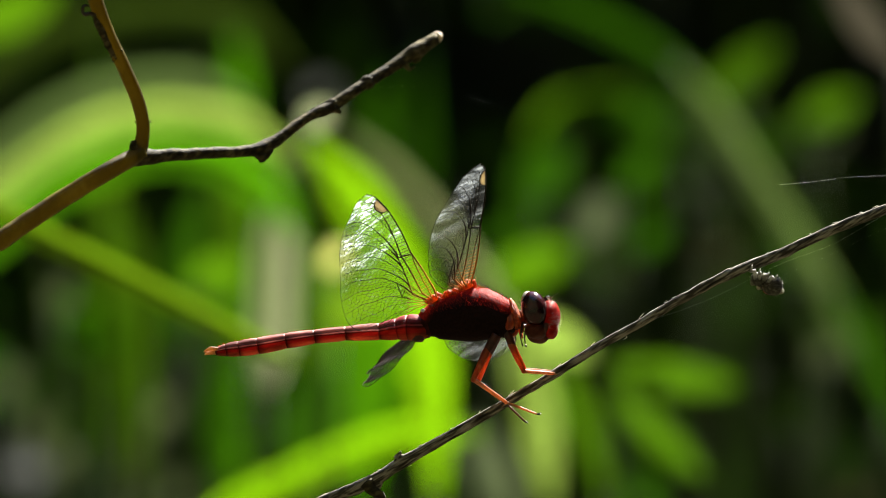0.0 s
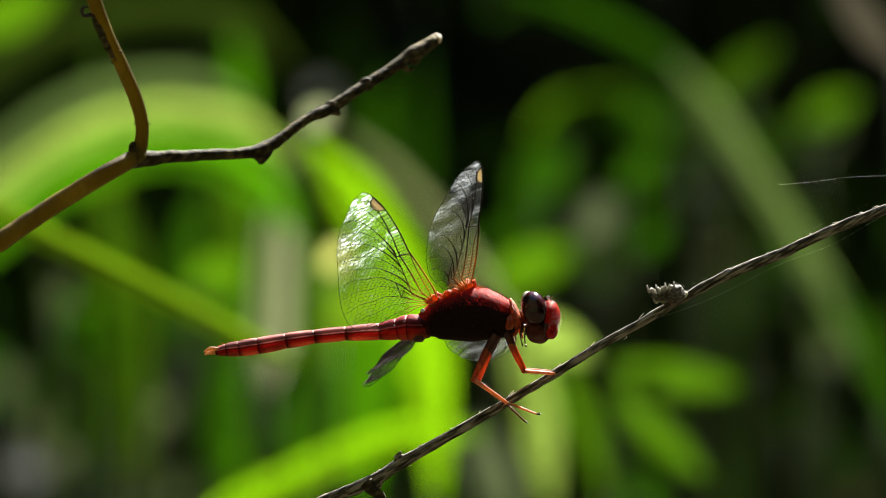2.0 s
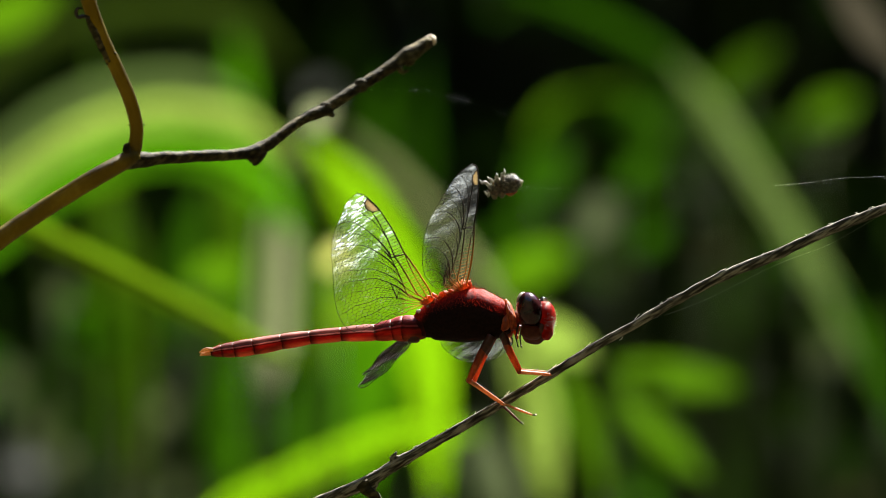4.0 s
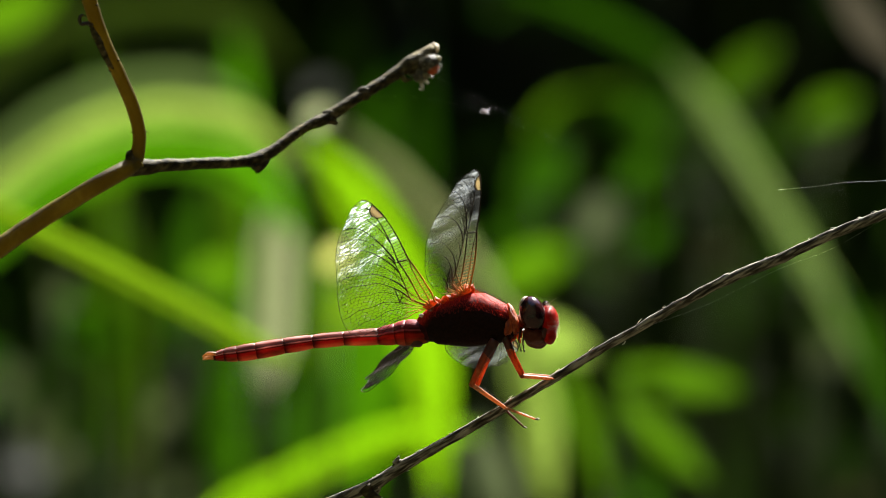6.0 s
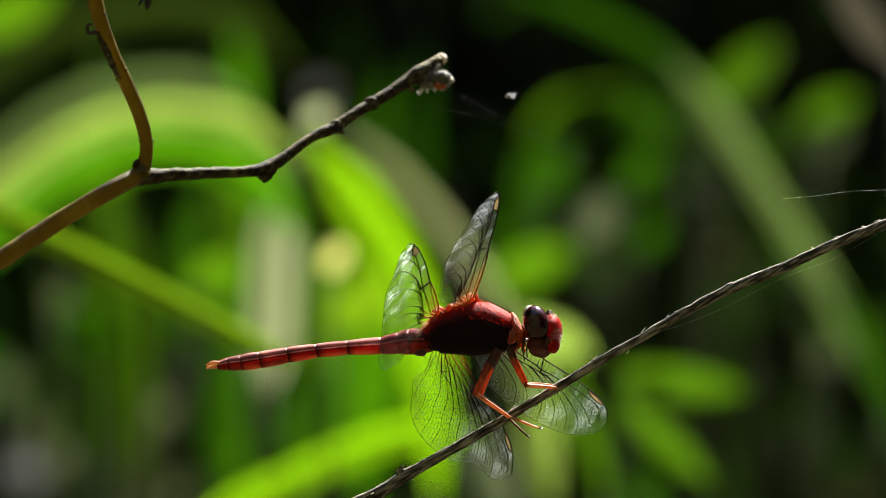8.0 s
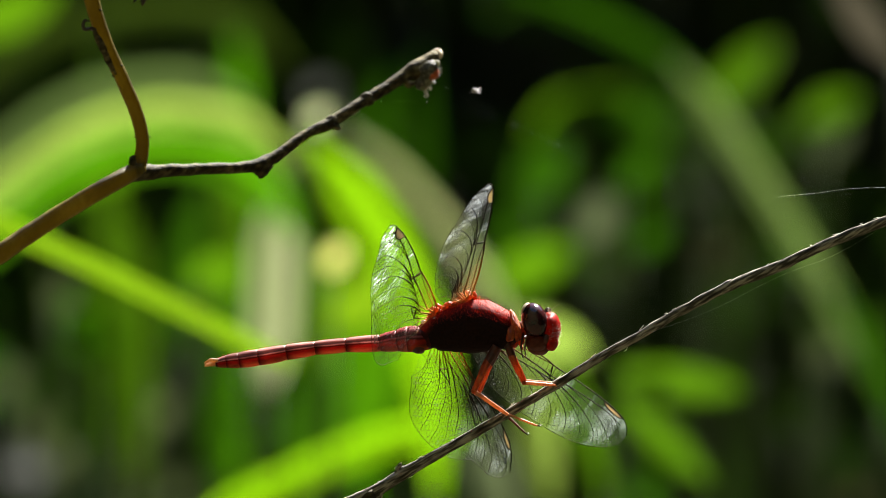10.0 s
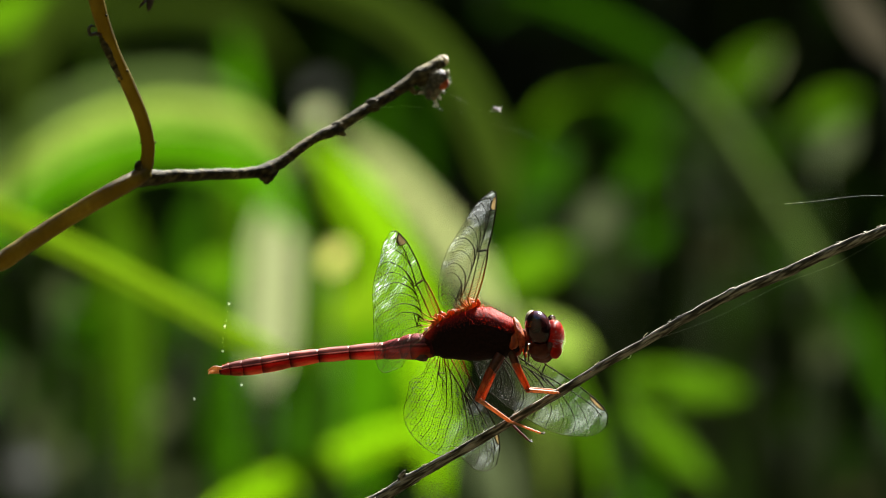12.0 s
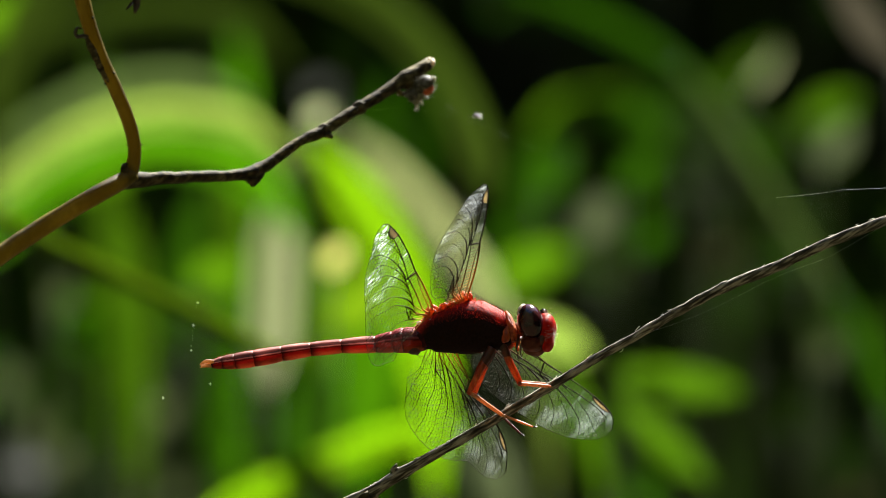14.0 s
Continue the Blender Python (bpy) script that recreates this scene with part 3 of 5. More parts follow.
    grass_blade([(-24.4, 1504, 405.9), (-23.4, 1504, 417.4), (-21.5, 1504, 426.1), (-20.1, 1504, 430.9)], 9, M_HERB_DEEP, "deep green grass blade toned as in shade")
    grass_blade([(-40.6, 1850, 402.1), (-40.9, 1850, 416.7), (-39.6, 1850, 428.2), (-37.0, 1850, 437.6)], 6, M_GRASS_DEEP, "deep green grass blade toned as in shade")
    grass_blade([(-72.5, 2050, 399.9), (-73.4, 2050, 421.7), (-74.7, 2050, 437.0), (-78.0, 2050, 451.2)], 5, M_GRASS_DULL, "dull dark grass blade toned as in shade")
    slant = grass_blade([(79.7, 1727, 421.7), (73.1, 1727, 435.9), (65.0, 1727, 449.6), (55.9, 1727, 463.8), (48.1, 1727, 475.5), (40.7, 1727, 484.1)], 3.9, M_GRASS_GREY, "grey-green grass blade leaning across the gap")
    grass_blade([(67.4, 1850, 449.1), (56.5, 1850, 467.3), (45.0, 1850, 481.4), (34.0, 1850, 489.6), (22.6, 1850, 495.0), (10.0, 1850, 499.2)], 3.6, M_GRASS_DEEP, "arching deep green grass blade toned as in shade")
    grass_blade([(84.2, 1600, 404.8), (80.3, 1600, 418.6), (73.9, 1600, 432.4), (66.5, 1600, 446.2)], 3.8, M_HERB_DEEP, "deep green grass blade toned as in shade")
    grass_blade([(16.2, 2117, 432.4), (16.7, 2117, 461.2), (22.3, 2117, 473.9), (30.6, 2117, 478.4), (39.4, 2117, 475.6), (43.9, 2117, 467.8)], 6, M_HERB_DEEP, "arching deep green grass blade toned as in shade")
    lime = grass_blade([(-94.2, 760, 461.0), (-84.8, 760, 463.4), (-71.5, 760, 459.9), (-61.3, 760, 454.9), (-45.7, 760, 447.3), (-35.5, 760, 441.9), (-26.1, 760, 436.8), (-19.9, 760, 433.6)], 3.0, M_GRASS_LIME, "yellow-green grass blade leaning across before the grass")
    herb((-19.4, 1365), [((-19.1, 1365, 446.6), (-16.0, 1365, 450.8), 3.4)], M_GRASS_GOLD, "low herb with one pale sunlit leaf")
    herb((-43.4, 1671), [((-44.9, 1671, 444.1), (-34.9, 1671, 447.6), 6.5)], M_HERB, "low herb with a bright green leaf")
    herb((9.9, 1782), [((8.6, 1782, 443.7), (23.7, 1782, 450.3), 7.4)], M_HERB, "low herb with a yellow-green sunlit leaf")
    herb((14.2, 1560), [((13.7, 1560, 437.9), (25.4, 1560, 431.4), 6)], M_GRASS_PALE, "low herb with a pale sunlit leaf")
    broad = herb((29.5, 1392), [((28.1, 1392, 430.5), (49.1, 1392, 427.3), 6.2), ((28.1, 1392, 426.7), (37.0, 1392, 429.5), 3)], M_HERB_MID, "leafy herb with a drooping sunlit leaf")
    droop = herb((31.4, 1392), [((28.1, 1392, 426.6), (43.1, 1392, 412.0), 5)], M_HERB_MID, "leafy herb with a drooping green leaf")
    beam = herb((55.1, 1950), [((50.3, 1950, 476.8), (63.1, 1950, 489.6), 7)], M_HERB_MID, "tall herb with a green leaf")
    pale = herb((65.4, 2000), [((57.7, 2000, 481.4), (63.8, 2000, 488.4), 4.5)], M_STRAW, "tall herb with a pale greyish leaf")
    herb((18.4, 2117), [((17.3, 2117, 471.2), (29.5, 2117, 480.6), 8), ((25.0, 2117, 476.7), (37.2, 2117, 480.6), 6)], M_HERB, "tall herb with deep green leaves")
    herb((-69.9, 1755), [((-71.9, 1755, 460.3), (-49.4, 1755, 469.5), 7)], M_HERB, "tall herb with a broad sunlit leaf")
    herb((-49.2, 2117), [((-44.2, 2117, 414.1), (-38.1, 2117, 418.5), 6), ((-57.5, 2117, 416.3), (-52.5, 2117, 420.7), 5), ((-53.6, 2117, 400.2), (-48.1, 2117, 404.7), 5)], M_HERB_DIM, "grey-green herb near the ground, toned as in shade")
    herb((-76.3, 1950), [((-77.9, 1950, 414.3), (-73.1, 1950, 420.2), 5), ((-83.2, 1950, 422.3), (-80.0, 1950, 427.7), 4.5), ((-74.7, 1950, 407.4), (-69.8, 1950, 412.7), 4.5), ((-73.6, 1950, 438.9), (-70.4, 1950, 443.7), 4)], M_HERB_DIM, "grey-green herb near the ground, toned as in shade")
    herb((70.8, 2000), [((71.4, 2000, 428.3), (75.2, 2000, 432.8), 4.6)], M_HERB_DIM, "dim grey-green herb toned as in shade")
    herb((72.2, 2228), [((60.8, 2228, 436.5), (65.9, 2228, 441.6), 5), ((69.3, 2228, 413.2), (75.6, 2228, 418.9), 5.5)], M_GRASS_DULL, "dim herb with small leaves toned as in shade")
    herb((56.0, 2300), [((53.7, 2300, 446.7), (59.4, 2300, 451.8), 5), ((31.8, 2300, 443.2), (37.0, 2300, 447.8), 5.5), ((81.9, 2300, 396.5), (85.9, 2300, 401.7), 4)], M_HERB_BROWN, "brownish withered herb toned as in shade")
    herb((29.1, 1900), [((27.0, 1900, 451.7), (31.0, 1900, 460.1), 6)], M_STRAW_DIM, "dim grey herb toned as in shade")
    herb((35.6, 2050), [((34.5, 2050, 461.6), (41.6, 2050, 468.7), 6), ((18.7, 2050, 459.9), (23.6, 2050, 469.8), 7), ((36.7, 2050, 450.1), (43.2, 2050, 455.0), 5)], M_HERB_DEEP, "leafy green herb toned as in half shade")
    herb((76.8, 2100), [((70.2, 2100, 475.0), (81.3, 2100, 479.9), 6)], M_HERB_MID, "dim green herb leaf toned as in shade")
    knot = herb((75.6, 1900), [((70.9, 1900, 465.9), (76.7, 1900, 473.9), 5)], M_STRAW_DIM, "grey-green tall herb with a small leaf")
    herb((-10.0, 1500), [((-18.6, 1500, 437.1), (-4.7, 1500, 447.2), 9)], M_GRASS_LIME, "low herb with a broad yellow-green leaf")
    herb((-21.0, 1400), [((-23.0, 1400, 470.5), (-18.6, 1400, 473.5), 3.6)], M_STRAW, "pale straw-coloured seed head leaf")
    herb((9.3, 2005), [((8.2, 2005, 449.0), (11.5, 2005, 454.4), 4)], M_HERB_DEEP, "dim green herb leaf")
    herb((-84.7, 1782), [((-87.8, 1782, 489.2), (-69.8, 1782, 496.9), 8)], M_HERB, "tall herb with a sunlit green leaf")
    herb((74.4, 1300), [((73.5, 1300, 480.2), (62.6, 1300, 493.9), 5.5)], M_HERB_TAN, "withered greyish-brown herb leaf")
    # leafy herbs whose leaf colour holds the half shade
    rng = random.Random(23)
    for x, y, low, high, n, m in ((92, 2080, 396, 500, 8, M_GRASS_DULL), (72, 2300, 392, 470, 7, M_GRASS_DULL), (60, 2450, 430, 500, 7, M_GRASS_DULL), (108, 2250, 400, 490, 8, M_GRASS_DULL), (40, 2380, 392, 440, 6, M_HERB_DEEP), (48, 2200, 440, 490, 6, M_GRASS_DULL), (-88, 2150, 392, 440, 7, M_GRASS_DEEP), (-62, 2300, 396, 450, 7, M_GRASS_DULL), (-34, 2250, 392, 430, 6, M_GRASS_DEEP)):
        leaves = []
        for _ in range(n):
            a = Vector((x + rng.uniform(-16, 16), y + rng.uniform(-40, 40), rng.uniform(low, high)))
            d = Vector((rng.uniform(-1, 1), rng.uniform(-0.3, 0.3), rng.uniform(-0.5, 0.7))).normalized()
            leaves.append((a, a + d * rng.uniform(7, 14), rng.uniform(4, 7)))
        herb((x, y), leaves, m, "leafy green herb toned as in half shade")
    return {"strip": strip, "grey": grey, "straw": straw, "upright": upright, "slant": slant, "lime": lime, "beam": beam, "pale": pale, "knot": knot, "broad": broad, "droop": droop}


def gust_blade():
    """A long blade that a gust bends down before the hedge."""
    return grass_blade([(-72.39, 1448, 451.99), (-65.76, 1448, 484.21), (-47.76, 1448, 498.42), (-33.54, 1448, 496.52), (-21.22, 1448, 492.26), (-9.85, 1448, 487.52), (-0.38, 1448, 479.94), (6.25, 1448, 469.99), (10.04, 1448, 460.52), (11.46, 1448, 452.94)], 6.5, M_GRASS_OLIVE, "olive-green grass blade bent over by a gust", 0.0, "tall grass blades", 90)[0]


def grass_stuff():
    """The rest of the tall grass, too many blades to count."""
    rng = random.Random(7)
    bm = bmesh.new()
    for _ in range(420):
        x, y = rng.uniform(-0.8, 0.8), rng.uniform(3.0, 4.5)
        h = rng.uniform(0.35, 0.68)
        lean = Vector((rng.uniform(-0.25, 0.25), rng.uniform(-0.12, 0.12), 1))
        w = rng.uniform(0.003, 0.007)
        leaf_shape(bm, Vector((x, y, -0.01)), lean, Vector((1, rng.uniform(-0.8, 0.8), 0)), h, w, 0.2, 6, rng.uniform(-0.2, 0.3))
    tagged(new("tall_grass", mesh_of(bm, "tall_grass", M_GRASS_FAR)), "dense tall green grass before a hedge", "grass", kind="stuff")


def undergrowth():
    """Small-leaved scrub between the grass and the hedge, most of it coloured near black to imitate shade."""
    rng = random.Random(19)
    bm = bmesh.new()
    for _ in range(420):
        x, y, h = rng.uniform(-0.42, 0.42), rng.uniform(2.3, 2.95), rng.uniform(0.3, 0.62)
        pts = [Vector((x, y, -0.01))]
        while pts[-1].z < h:
            pts.append(pts[-1] + Vector((rng.uniform(-0.02, 0.02), rng.uniform(-0.02, 0.02), rng.uniform(0.045, 0.075))))
        add_tube(bm, pts, [0.0009 * (1 - 0.8 * k / len(pts)) for k in range(len(pts))], 4)
        for p in pts[3:]:
            for _ in range(2):
                if noise.noise(p * 14) > -0.15:
                    al = Vector((rng.uniform(-1, 1), rng.uniform(-0.7, 0.3), rng.uniform(-0.6, 0.6)))
                    leaf_shape(bm, p, al, al.cross(Vector((rng.uniform(-0.4, 0.4), 1, rng.uniform(-0.4, 0.4)))), rng.uniform(0.009, 0.017), rng.uniform(0.006, 0.010), rows=3)
    tagged(new("undergrowth", mesh_of(bm, "undergrowth", M_SCRUB)), "small-leaved scrub behind the tall grass, shade put into its colour", "scrub", kind="stuff")


ground()
woods()
hedge()
grass_stuff()
undergrowth()
SHOOTS = meadow()
GUST = gust_blade()


# ---------------------------------------------------------------- the twig that carries the dragonfly
def perch_twig():
    foot = mm((6.96, 0, 434.16))
    ob = thing("perch_twig", foot, "thin dry weathered grey-brown twig leaning up from the grass", "twig")
    line = [(-42.0, 12.0, -15.0), (-41.0, 12.0, 160.0), (-37.0, 9.0, 330.0), (-30.0, 4.0, 406.0), (-21.26, 2, 420.04), (-13.45, 1, 422.93), (-7.74, 0, 425.28), (-4.38, 0, 427.32), (-0.24, 0, 429.66), (3.66, 0, 431.88), (6.96, 0, 433.86), (12.06, 0, 436.89), (16.56, 0, 439.68), (20.76, 0, 442.02), (24.96, 0, 444.48), (30.06, 0, 447.18), (35.76, 0, 449.46), (41.76, 0, 452.22), (47.04, 0, 454.26), (54.40, 2, 457.51), (62.31, 6, 462.09)]
    rad = [1.5, 1.3, 1.1, 0.9, 0.7, 0.62, 0.7, 0.64, 0.54, 0.51, 0.49, 0.48, 0.47, 0.47, 0.48, 0.56, 0.57, 0.54, 0.55, 0.5, 0.3]
    line = [Vector(q) - foot / MM for q in line]
    part("stem", tube(line, rad, 0.5, 14, 0.16, 700), M_TWIG, ob)
    rng = random.Random(11)
    for x, z, r in (((-4.38, 0, 427.56)[0], (-4.38, 0, 427.56)[2], 0.6), ((-7.26, 0, 424.98)[0], (-7.26, 0, 424.98)[2], 0.72), ((12.36, 0, 437.10)[0], (12.36, 0, 437.10)[2], 0.46), ((30.36, 0, 447.36)[0], (30.36, 0, 447.36)[2], 0.58)):
        c = Vector((x, 0, z)) - foot / MM
        part("knot", lump(c, (r * 1.5, r, r * 1.02), Matrix.Rotation(radians(-32), 3, "Y"), 14, 10, 0.25, 2.0), M_TWIG, ob)
    stub = [Vector(q) - foot / MM for q in ((-8.04, -0.4, 425.10), (-7.44, -0.8, 424.39), (-6.60, -1, 423.91), (-6.12, -1.1, 423.43))]
    part("broken_stub", tube(stub, [0.8, 0.6, 0.42, 0.2], 0.2, 9, 0.25, 900), M_DEADARM, ob)
    thorn = [Vector(q) - foot / MM for q in ((-4.98, -0.2, 427.74), (-4.62, -0.3, 428.28), (-4.44, -0.3, 428.58))]
    part("thorn", tube(thorn, [0.35, 0.22, 0.05], 0.15, 7), M_TWIG, ob)
    # lifted bark fibres
    seglen = [(line[i], line[i + 1]) for i in range(4, 18)]
    for k in range(26):
        a, b = seglen[rng.randrange(len(seglen))]
        q = a.lerp(b, rng.random())
        d = (b - a).normalized()
        up = Vector((-d.z, 0, d.x)) * rng.choice((1, 1, -1)) * 0.48 + Vector((0, rng.uniform(-0.35, 0.1), 0))
        bm = bmesh.new()
        p0 = q + up
        p1 = p0 + d * rng.uniform(-0.5, 0.5) + up * rng.uniform(0.1, 0.45)
        p2 = p1 + d * rng.uniform(-0.5, 0.5) + up * rng.uniform(-0.05, 0.25)
        add_tube(bm, [v * MM for v in (p0, p1, p2)], [0.00005, 0.00004, 0.00002], 4)
        part("bark_fibre", bm, M_FIBRE, ob, smooth=False)
    return ob


# ---------------------------------------------------------------- the forked stem
def forked_stem():
    foot = mm((-32.56, 40.4, 460.30))
    ob = thing("forked_stem", foot, "brown plant stem forking into a bare dry side branch", "plant stem")
    o = foot / MM
    rel = lambda pts: [Vector(q) - o for q in pts]
    low = [(-63.0, 36.0, -20.0), (-64.0, 35.0, 150.0), (-63.0, 35.0, 330.0), (-59.0, 35.0, 415.0), (-53.14, 33.4, 447.02), (-47.70, 35.2, 450.91), (-41.65, 37.2, 455.05), (-36.18, 38, 458.34), (-32.56, 40.4, 460.43)]
    part("main_stem", tube(rel(low), [2.4, 2.1, 1.8, 1.4, 1.2, 1.08, 1.0, 0.98, 0.95], 0.6, 14, 0.05, 500), M_STEM, ob)
    up = [(-32.92, 40.2, 460.06), (-32.38, 40.5, 462.26), (-32.50, 40.5, 464.39), (-33.40, 39.9, 467.25), (-34.80, 39.5, 470.36), (-36.20, 39, 473.34), (-37.29, 38.6, 476.26), (-38.14, 38.4, 479.30), (-38.88, 39.1, 483.58), (-38.62, 38.2, 492.70), (-37.41, 38.6, 502.46)]
    part("upper_branch", tube(rel(up), [0.9, 0.72, 0.72, 0.75, 0.76, 0.76, 0.8, 0.84, 0.85, 0.7, 0.3], 0.6, 14, 0.05, 500), M_STEM, ob)
    arm = [(-33.65, 39.8, 459.81), (-30.14, 42.1, 460.07), (-25.90, 45, 460.38), (-21.95, 47.7, 460.52), (-19.70, 49.2, 460.89), (-17.39, 50.8, 462.31), (-14.64, 52.7, 464.27), (-11.89, 54.5, 465.69), (-8.84, 56.6, 467.67), (-5.77, 58.7, 469.59), (-3.01, 60.5, 471.45), (-0.74, 62.1, 472.94)]
    part("side_branch", tube(rel(arm), [0.95, 0.72, 0.6, 0.58, 0.78, 0.6, 0.56, 0.66, 0.62, 0.66, 0.86, 0.62], 0.5, 14, 0.2, 600), M_DEADARM, ob)
    for (p, r) in (((-19.46, 49.4, 460.59), 0.95), ((-11.89, 54.5, 465.57), 0.75), ((-8.10, 57.1, 468.10), 0.75), ((-3.01, 60.5, 471.20), 0.9)):
        part("node", lump(Vector(p) - o, (r * 1.15, r, r), None, 14, 10, 0.35, 1.8), M_DEADARM, ob)
    for pts, r in ((((-19.69, 48.5, 460.34), (-19.63, 48.6, 459.66), (-19.21, 48.8, 459.67)), 0.5), (((-11.89, 53.8, 465.26), (-11.40, 54.2, 464.90), (-11.04, 54.4, 464.96)), 0.35), (((-4.24, 59, 470.21), (-3.69, 59.4, 469.59), (-3.01, 59.8, 469.84)), 0.35), (((-33.28, 39.7, 460.54), (-33.40, 39.3, 461.40), (-33.09, 39.3, 461.70)), 0.5)):
        part("bud_scar", tube(rel(pts), [r, r * 0.8, r * 0.25], 0.2, 8, 0.2, 900), M_DEADARM, ob)
    rng = random.Random(33)
    for pts in (low[4:], up[1:9]):
        for _ in range(9):
            i = rng.randrange(len(pts) - 1)
            q, d = Vector(pts[i]).lerp(Vector(pts[i + 1]), rng.random()), (Vector(pts[i + 1]) - Vector(pts[i])).normalized()
            out = (d.cross(Vector((0, 1, 0))) * rng.choice((-1, 1)) + Vector((0, -rng.uniform(0, 1.2), 0))).normalized()
            r = rng.uniform(0.08, 0.17)
            part("wart", lump(q + out * 0.82 - o, (r * 1.3, r, r), None, 10, 8, 0.5, 4), rng.choice((M_CUT, M_DEADARM, M_STEM)), ob)
    part("broken_tip", lump(Vector((-0.68, 62.1, 473.06)) - o, (0.8, 0.6, 0.6), Matrix.Rotation(radians(-33), 3, "Y"), 14, 10, 0.4, 2.2), M_CUT, ob, "pale broken wood end")
    hook = [(-37.52, 37.9, 475.16), (-38.00, 37.5, 475.40), (-38.61, 37.2, 475.27), (-38.85, 37.1, 475.76), (-38.61, 37.2, 476.24), (-38.12, 37.5, 476.13)]
    part("tendril", tube(rel(hook), [0.25, 0.22, 0.2, 0.18, 0.15, 0.06], 0.15, 6), M_DARK, ob, "dried black tendril hook")
    scar = [(-37.76, 37.7, 475.40), (-36.91, 38, 473.69), (-36.06, 38.3, 471.87), (-35.22, 38.7, 470.47)]
    part("bark_scar", tube(rel(scar), [0.16, 0.42, 0.38, 0.12], 0.3, 7, 0.4, 1200), M_DEADARM, ob, "blackened scar on the bark")
    bm = bmesh.new()
    stalk = rel([(-37.41, 38.6, 502.46), (-34.68, 39.5, 495.16), (-32.80, 40.2, 485.42), (-32.45, 41.5, 479.95)])
    pts, rad = smooth_path([q * MM for q in stalk], [0.0003, 0.00026, 0.0002, 0.00016], 0.002)
    add_tube(bm, pts, rad, 6)
    part("leaf_stalk", bm, M_DEADARM, ob)
    for a, b, w in (((-32.45, 41.5, 480.07), (-32.38, 41.1, 477.87), 0.9), ((-32.45, 41.5, 479.34), (-33.41, 40.3, 478.35), 0.5)):
        bm = bmesh.new()
        leaf_shape(bm, mm(a) - foot, Vector(b) - Vector(a), Vector((1, 0.4, 0)), (Vector(b) - Vector(a)).length * MM, w * MM, 0.9, 6, 0.2)
        part("withered_leaflet", bm, M_DARK, ob, "shrivelled blackish leaflet")
    return ob


# ---------------------------------------------------------------- the dragonfly
BODY_AT = mm((3.06, 0, 442.56))
FORE = Vector((0.965, -0.16, 0.112)).normalized()
NEAR = Vector((-0.2, -0.905, 0.377))
NEAR = (NEAR - FORE * NEAR.dot(FORE)).normalized()
BODY_TURN = Matrix((FORE, -NEAR, FORE.cross(-NEAR))).transposed()
BODY = Matrix.LocRotScale(BODY_AT, BODY_TURN.to_quaternion(), None)
INTO_BODY = BODY.inverted()


def inside(p):
    """A place in the world (mm) in the dragonfly's own space (mm)."""
    return (INTO_BODY @ mm(p)) / MM


def mid(x, z):
    """A place on the body's middle plane from its offsets right and up of the thorax (mm, as seen side on)."""
    f, d = BODY_TURN.col[0], BODY_TURN.col[2]
    det = f.x * d.z - d.x * f.z
    return Vector(((x * d.z - z * d.x) / det, 0, (f.x * z - f.z * x) / det))


def wing_line(points, x):
    """The edge's y at x, on a smooth curve through the points."""
    for i, ((a, b), (c, d)) in enumerate(zip(points, points[1:])):
        if a <= x <= c:
            p = points[i - 1] if i > 0 else (2 * a - c, 2 * b - d)
            q = points[i + 2] if i + 2 < len(points) else (2 * c - a, 2 * d - b)
            w, u = c - a, (x - a) / (c - a)
            m0, m1 = (d - p[1]) / (c - p[0]) * w, (q[1] - b) / (q[0] - a) * w
            return (2 * u ** 3 - 3 * u * u + 1) * b + (u ** 3 - 2 * u * u + u) * m0 + (3 * u * u - 2 * u ** 3) * d + (u ** 3 - u * u) * m1
    return points[-1][1]


FORE_LEAD = [(0, 0), (0.2, -0.004), (0.46, 0.004), (0.49, 0.007), (0.65, 0.004), (0.82, 0.008), (0.91, 0.018), (0.97, 0.038), (1, 0.07)]
FORE_ROOT = [(0, 0.03), (0.02, 0.06), (0.08, 0.12), (0.17, 0.165), (0.3, 0.2), (0.45, 0.214), (0.6, 0.212)]
FORE_FULL = (FORE_LEAD, FORE_ROOT + [(0.72, 0.205), (0.84, 0.185), (0.92, 0.157), (0.98, 0.117), (1, 0.07)])
FORE_WORN = (FORE_LEAD[:-2] + [(0.96, 0.029), (1, 0.05)], FORE_ROOT + [(0.72, 0.193), (0.83, 0.158), (0.9, 0.126), (0.96, 0.088), (1, 0.05)])
HIND_LEAD = [(-0.07, 0.05), (0, 0), (0.2, -0.004), (0.4, 0.005), (0.43, 0.008), (0.6, 0.004), (0.8, 0.01), (0.9, 0.023), (0.97, 0.048), (1, 0.085)]
HIND_ROOT = [(-0.07, 0.1), (-0.03, 0.2), (0.02, 0.265), (0.08, 0.31), (0.17, 0.338), (0.3, 0.336), (0.45, 0.312), (0.6, 0.276)]
HIND_FULL = (HIND_LEAD, HIND_ROOT[:-1] + [(0.55, 0.286), (0.64, 0.244), (0.71, 0.205), (0.79, 0.186), (0.88, 0.172), (0.95, 0.145), (0.985, 0.118), (1, 0.085)])
HIND_WORN = (HIND_LEAD[:-2] + [(0.96, 0.035), (1, 0.054)], HIND_ROOT + [(0.72, 0.244), (0.83, 0.202), (0.9, 0.162), (0.95, 0.122), (0.985, 0.084), (1, 0.054)])


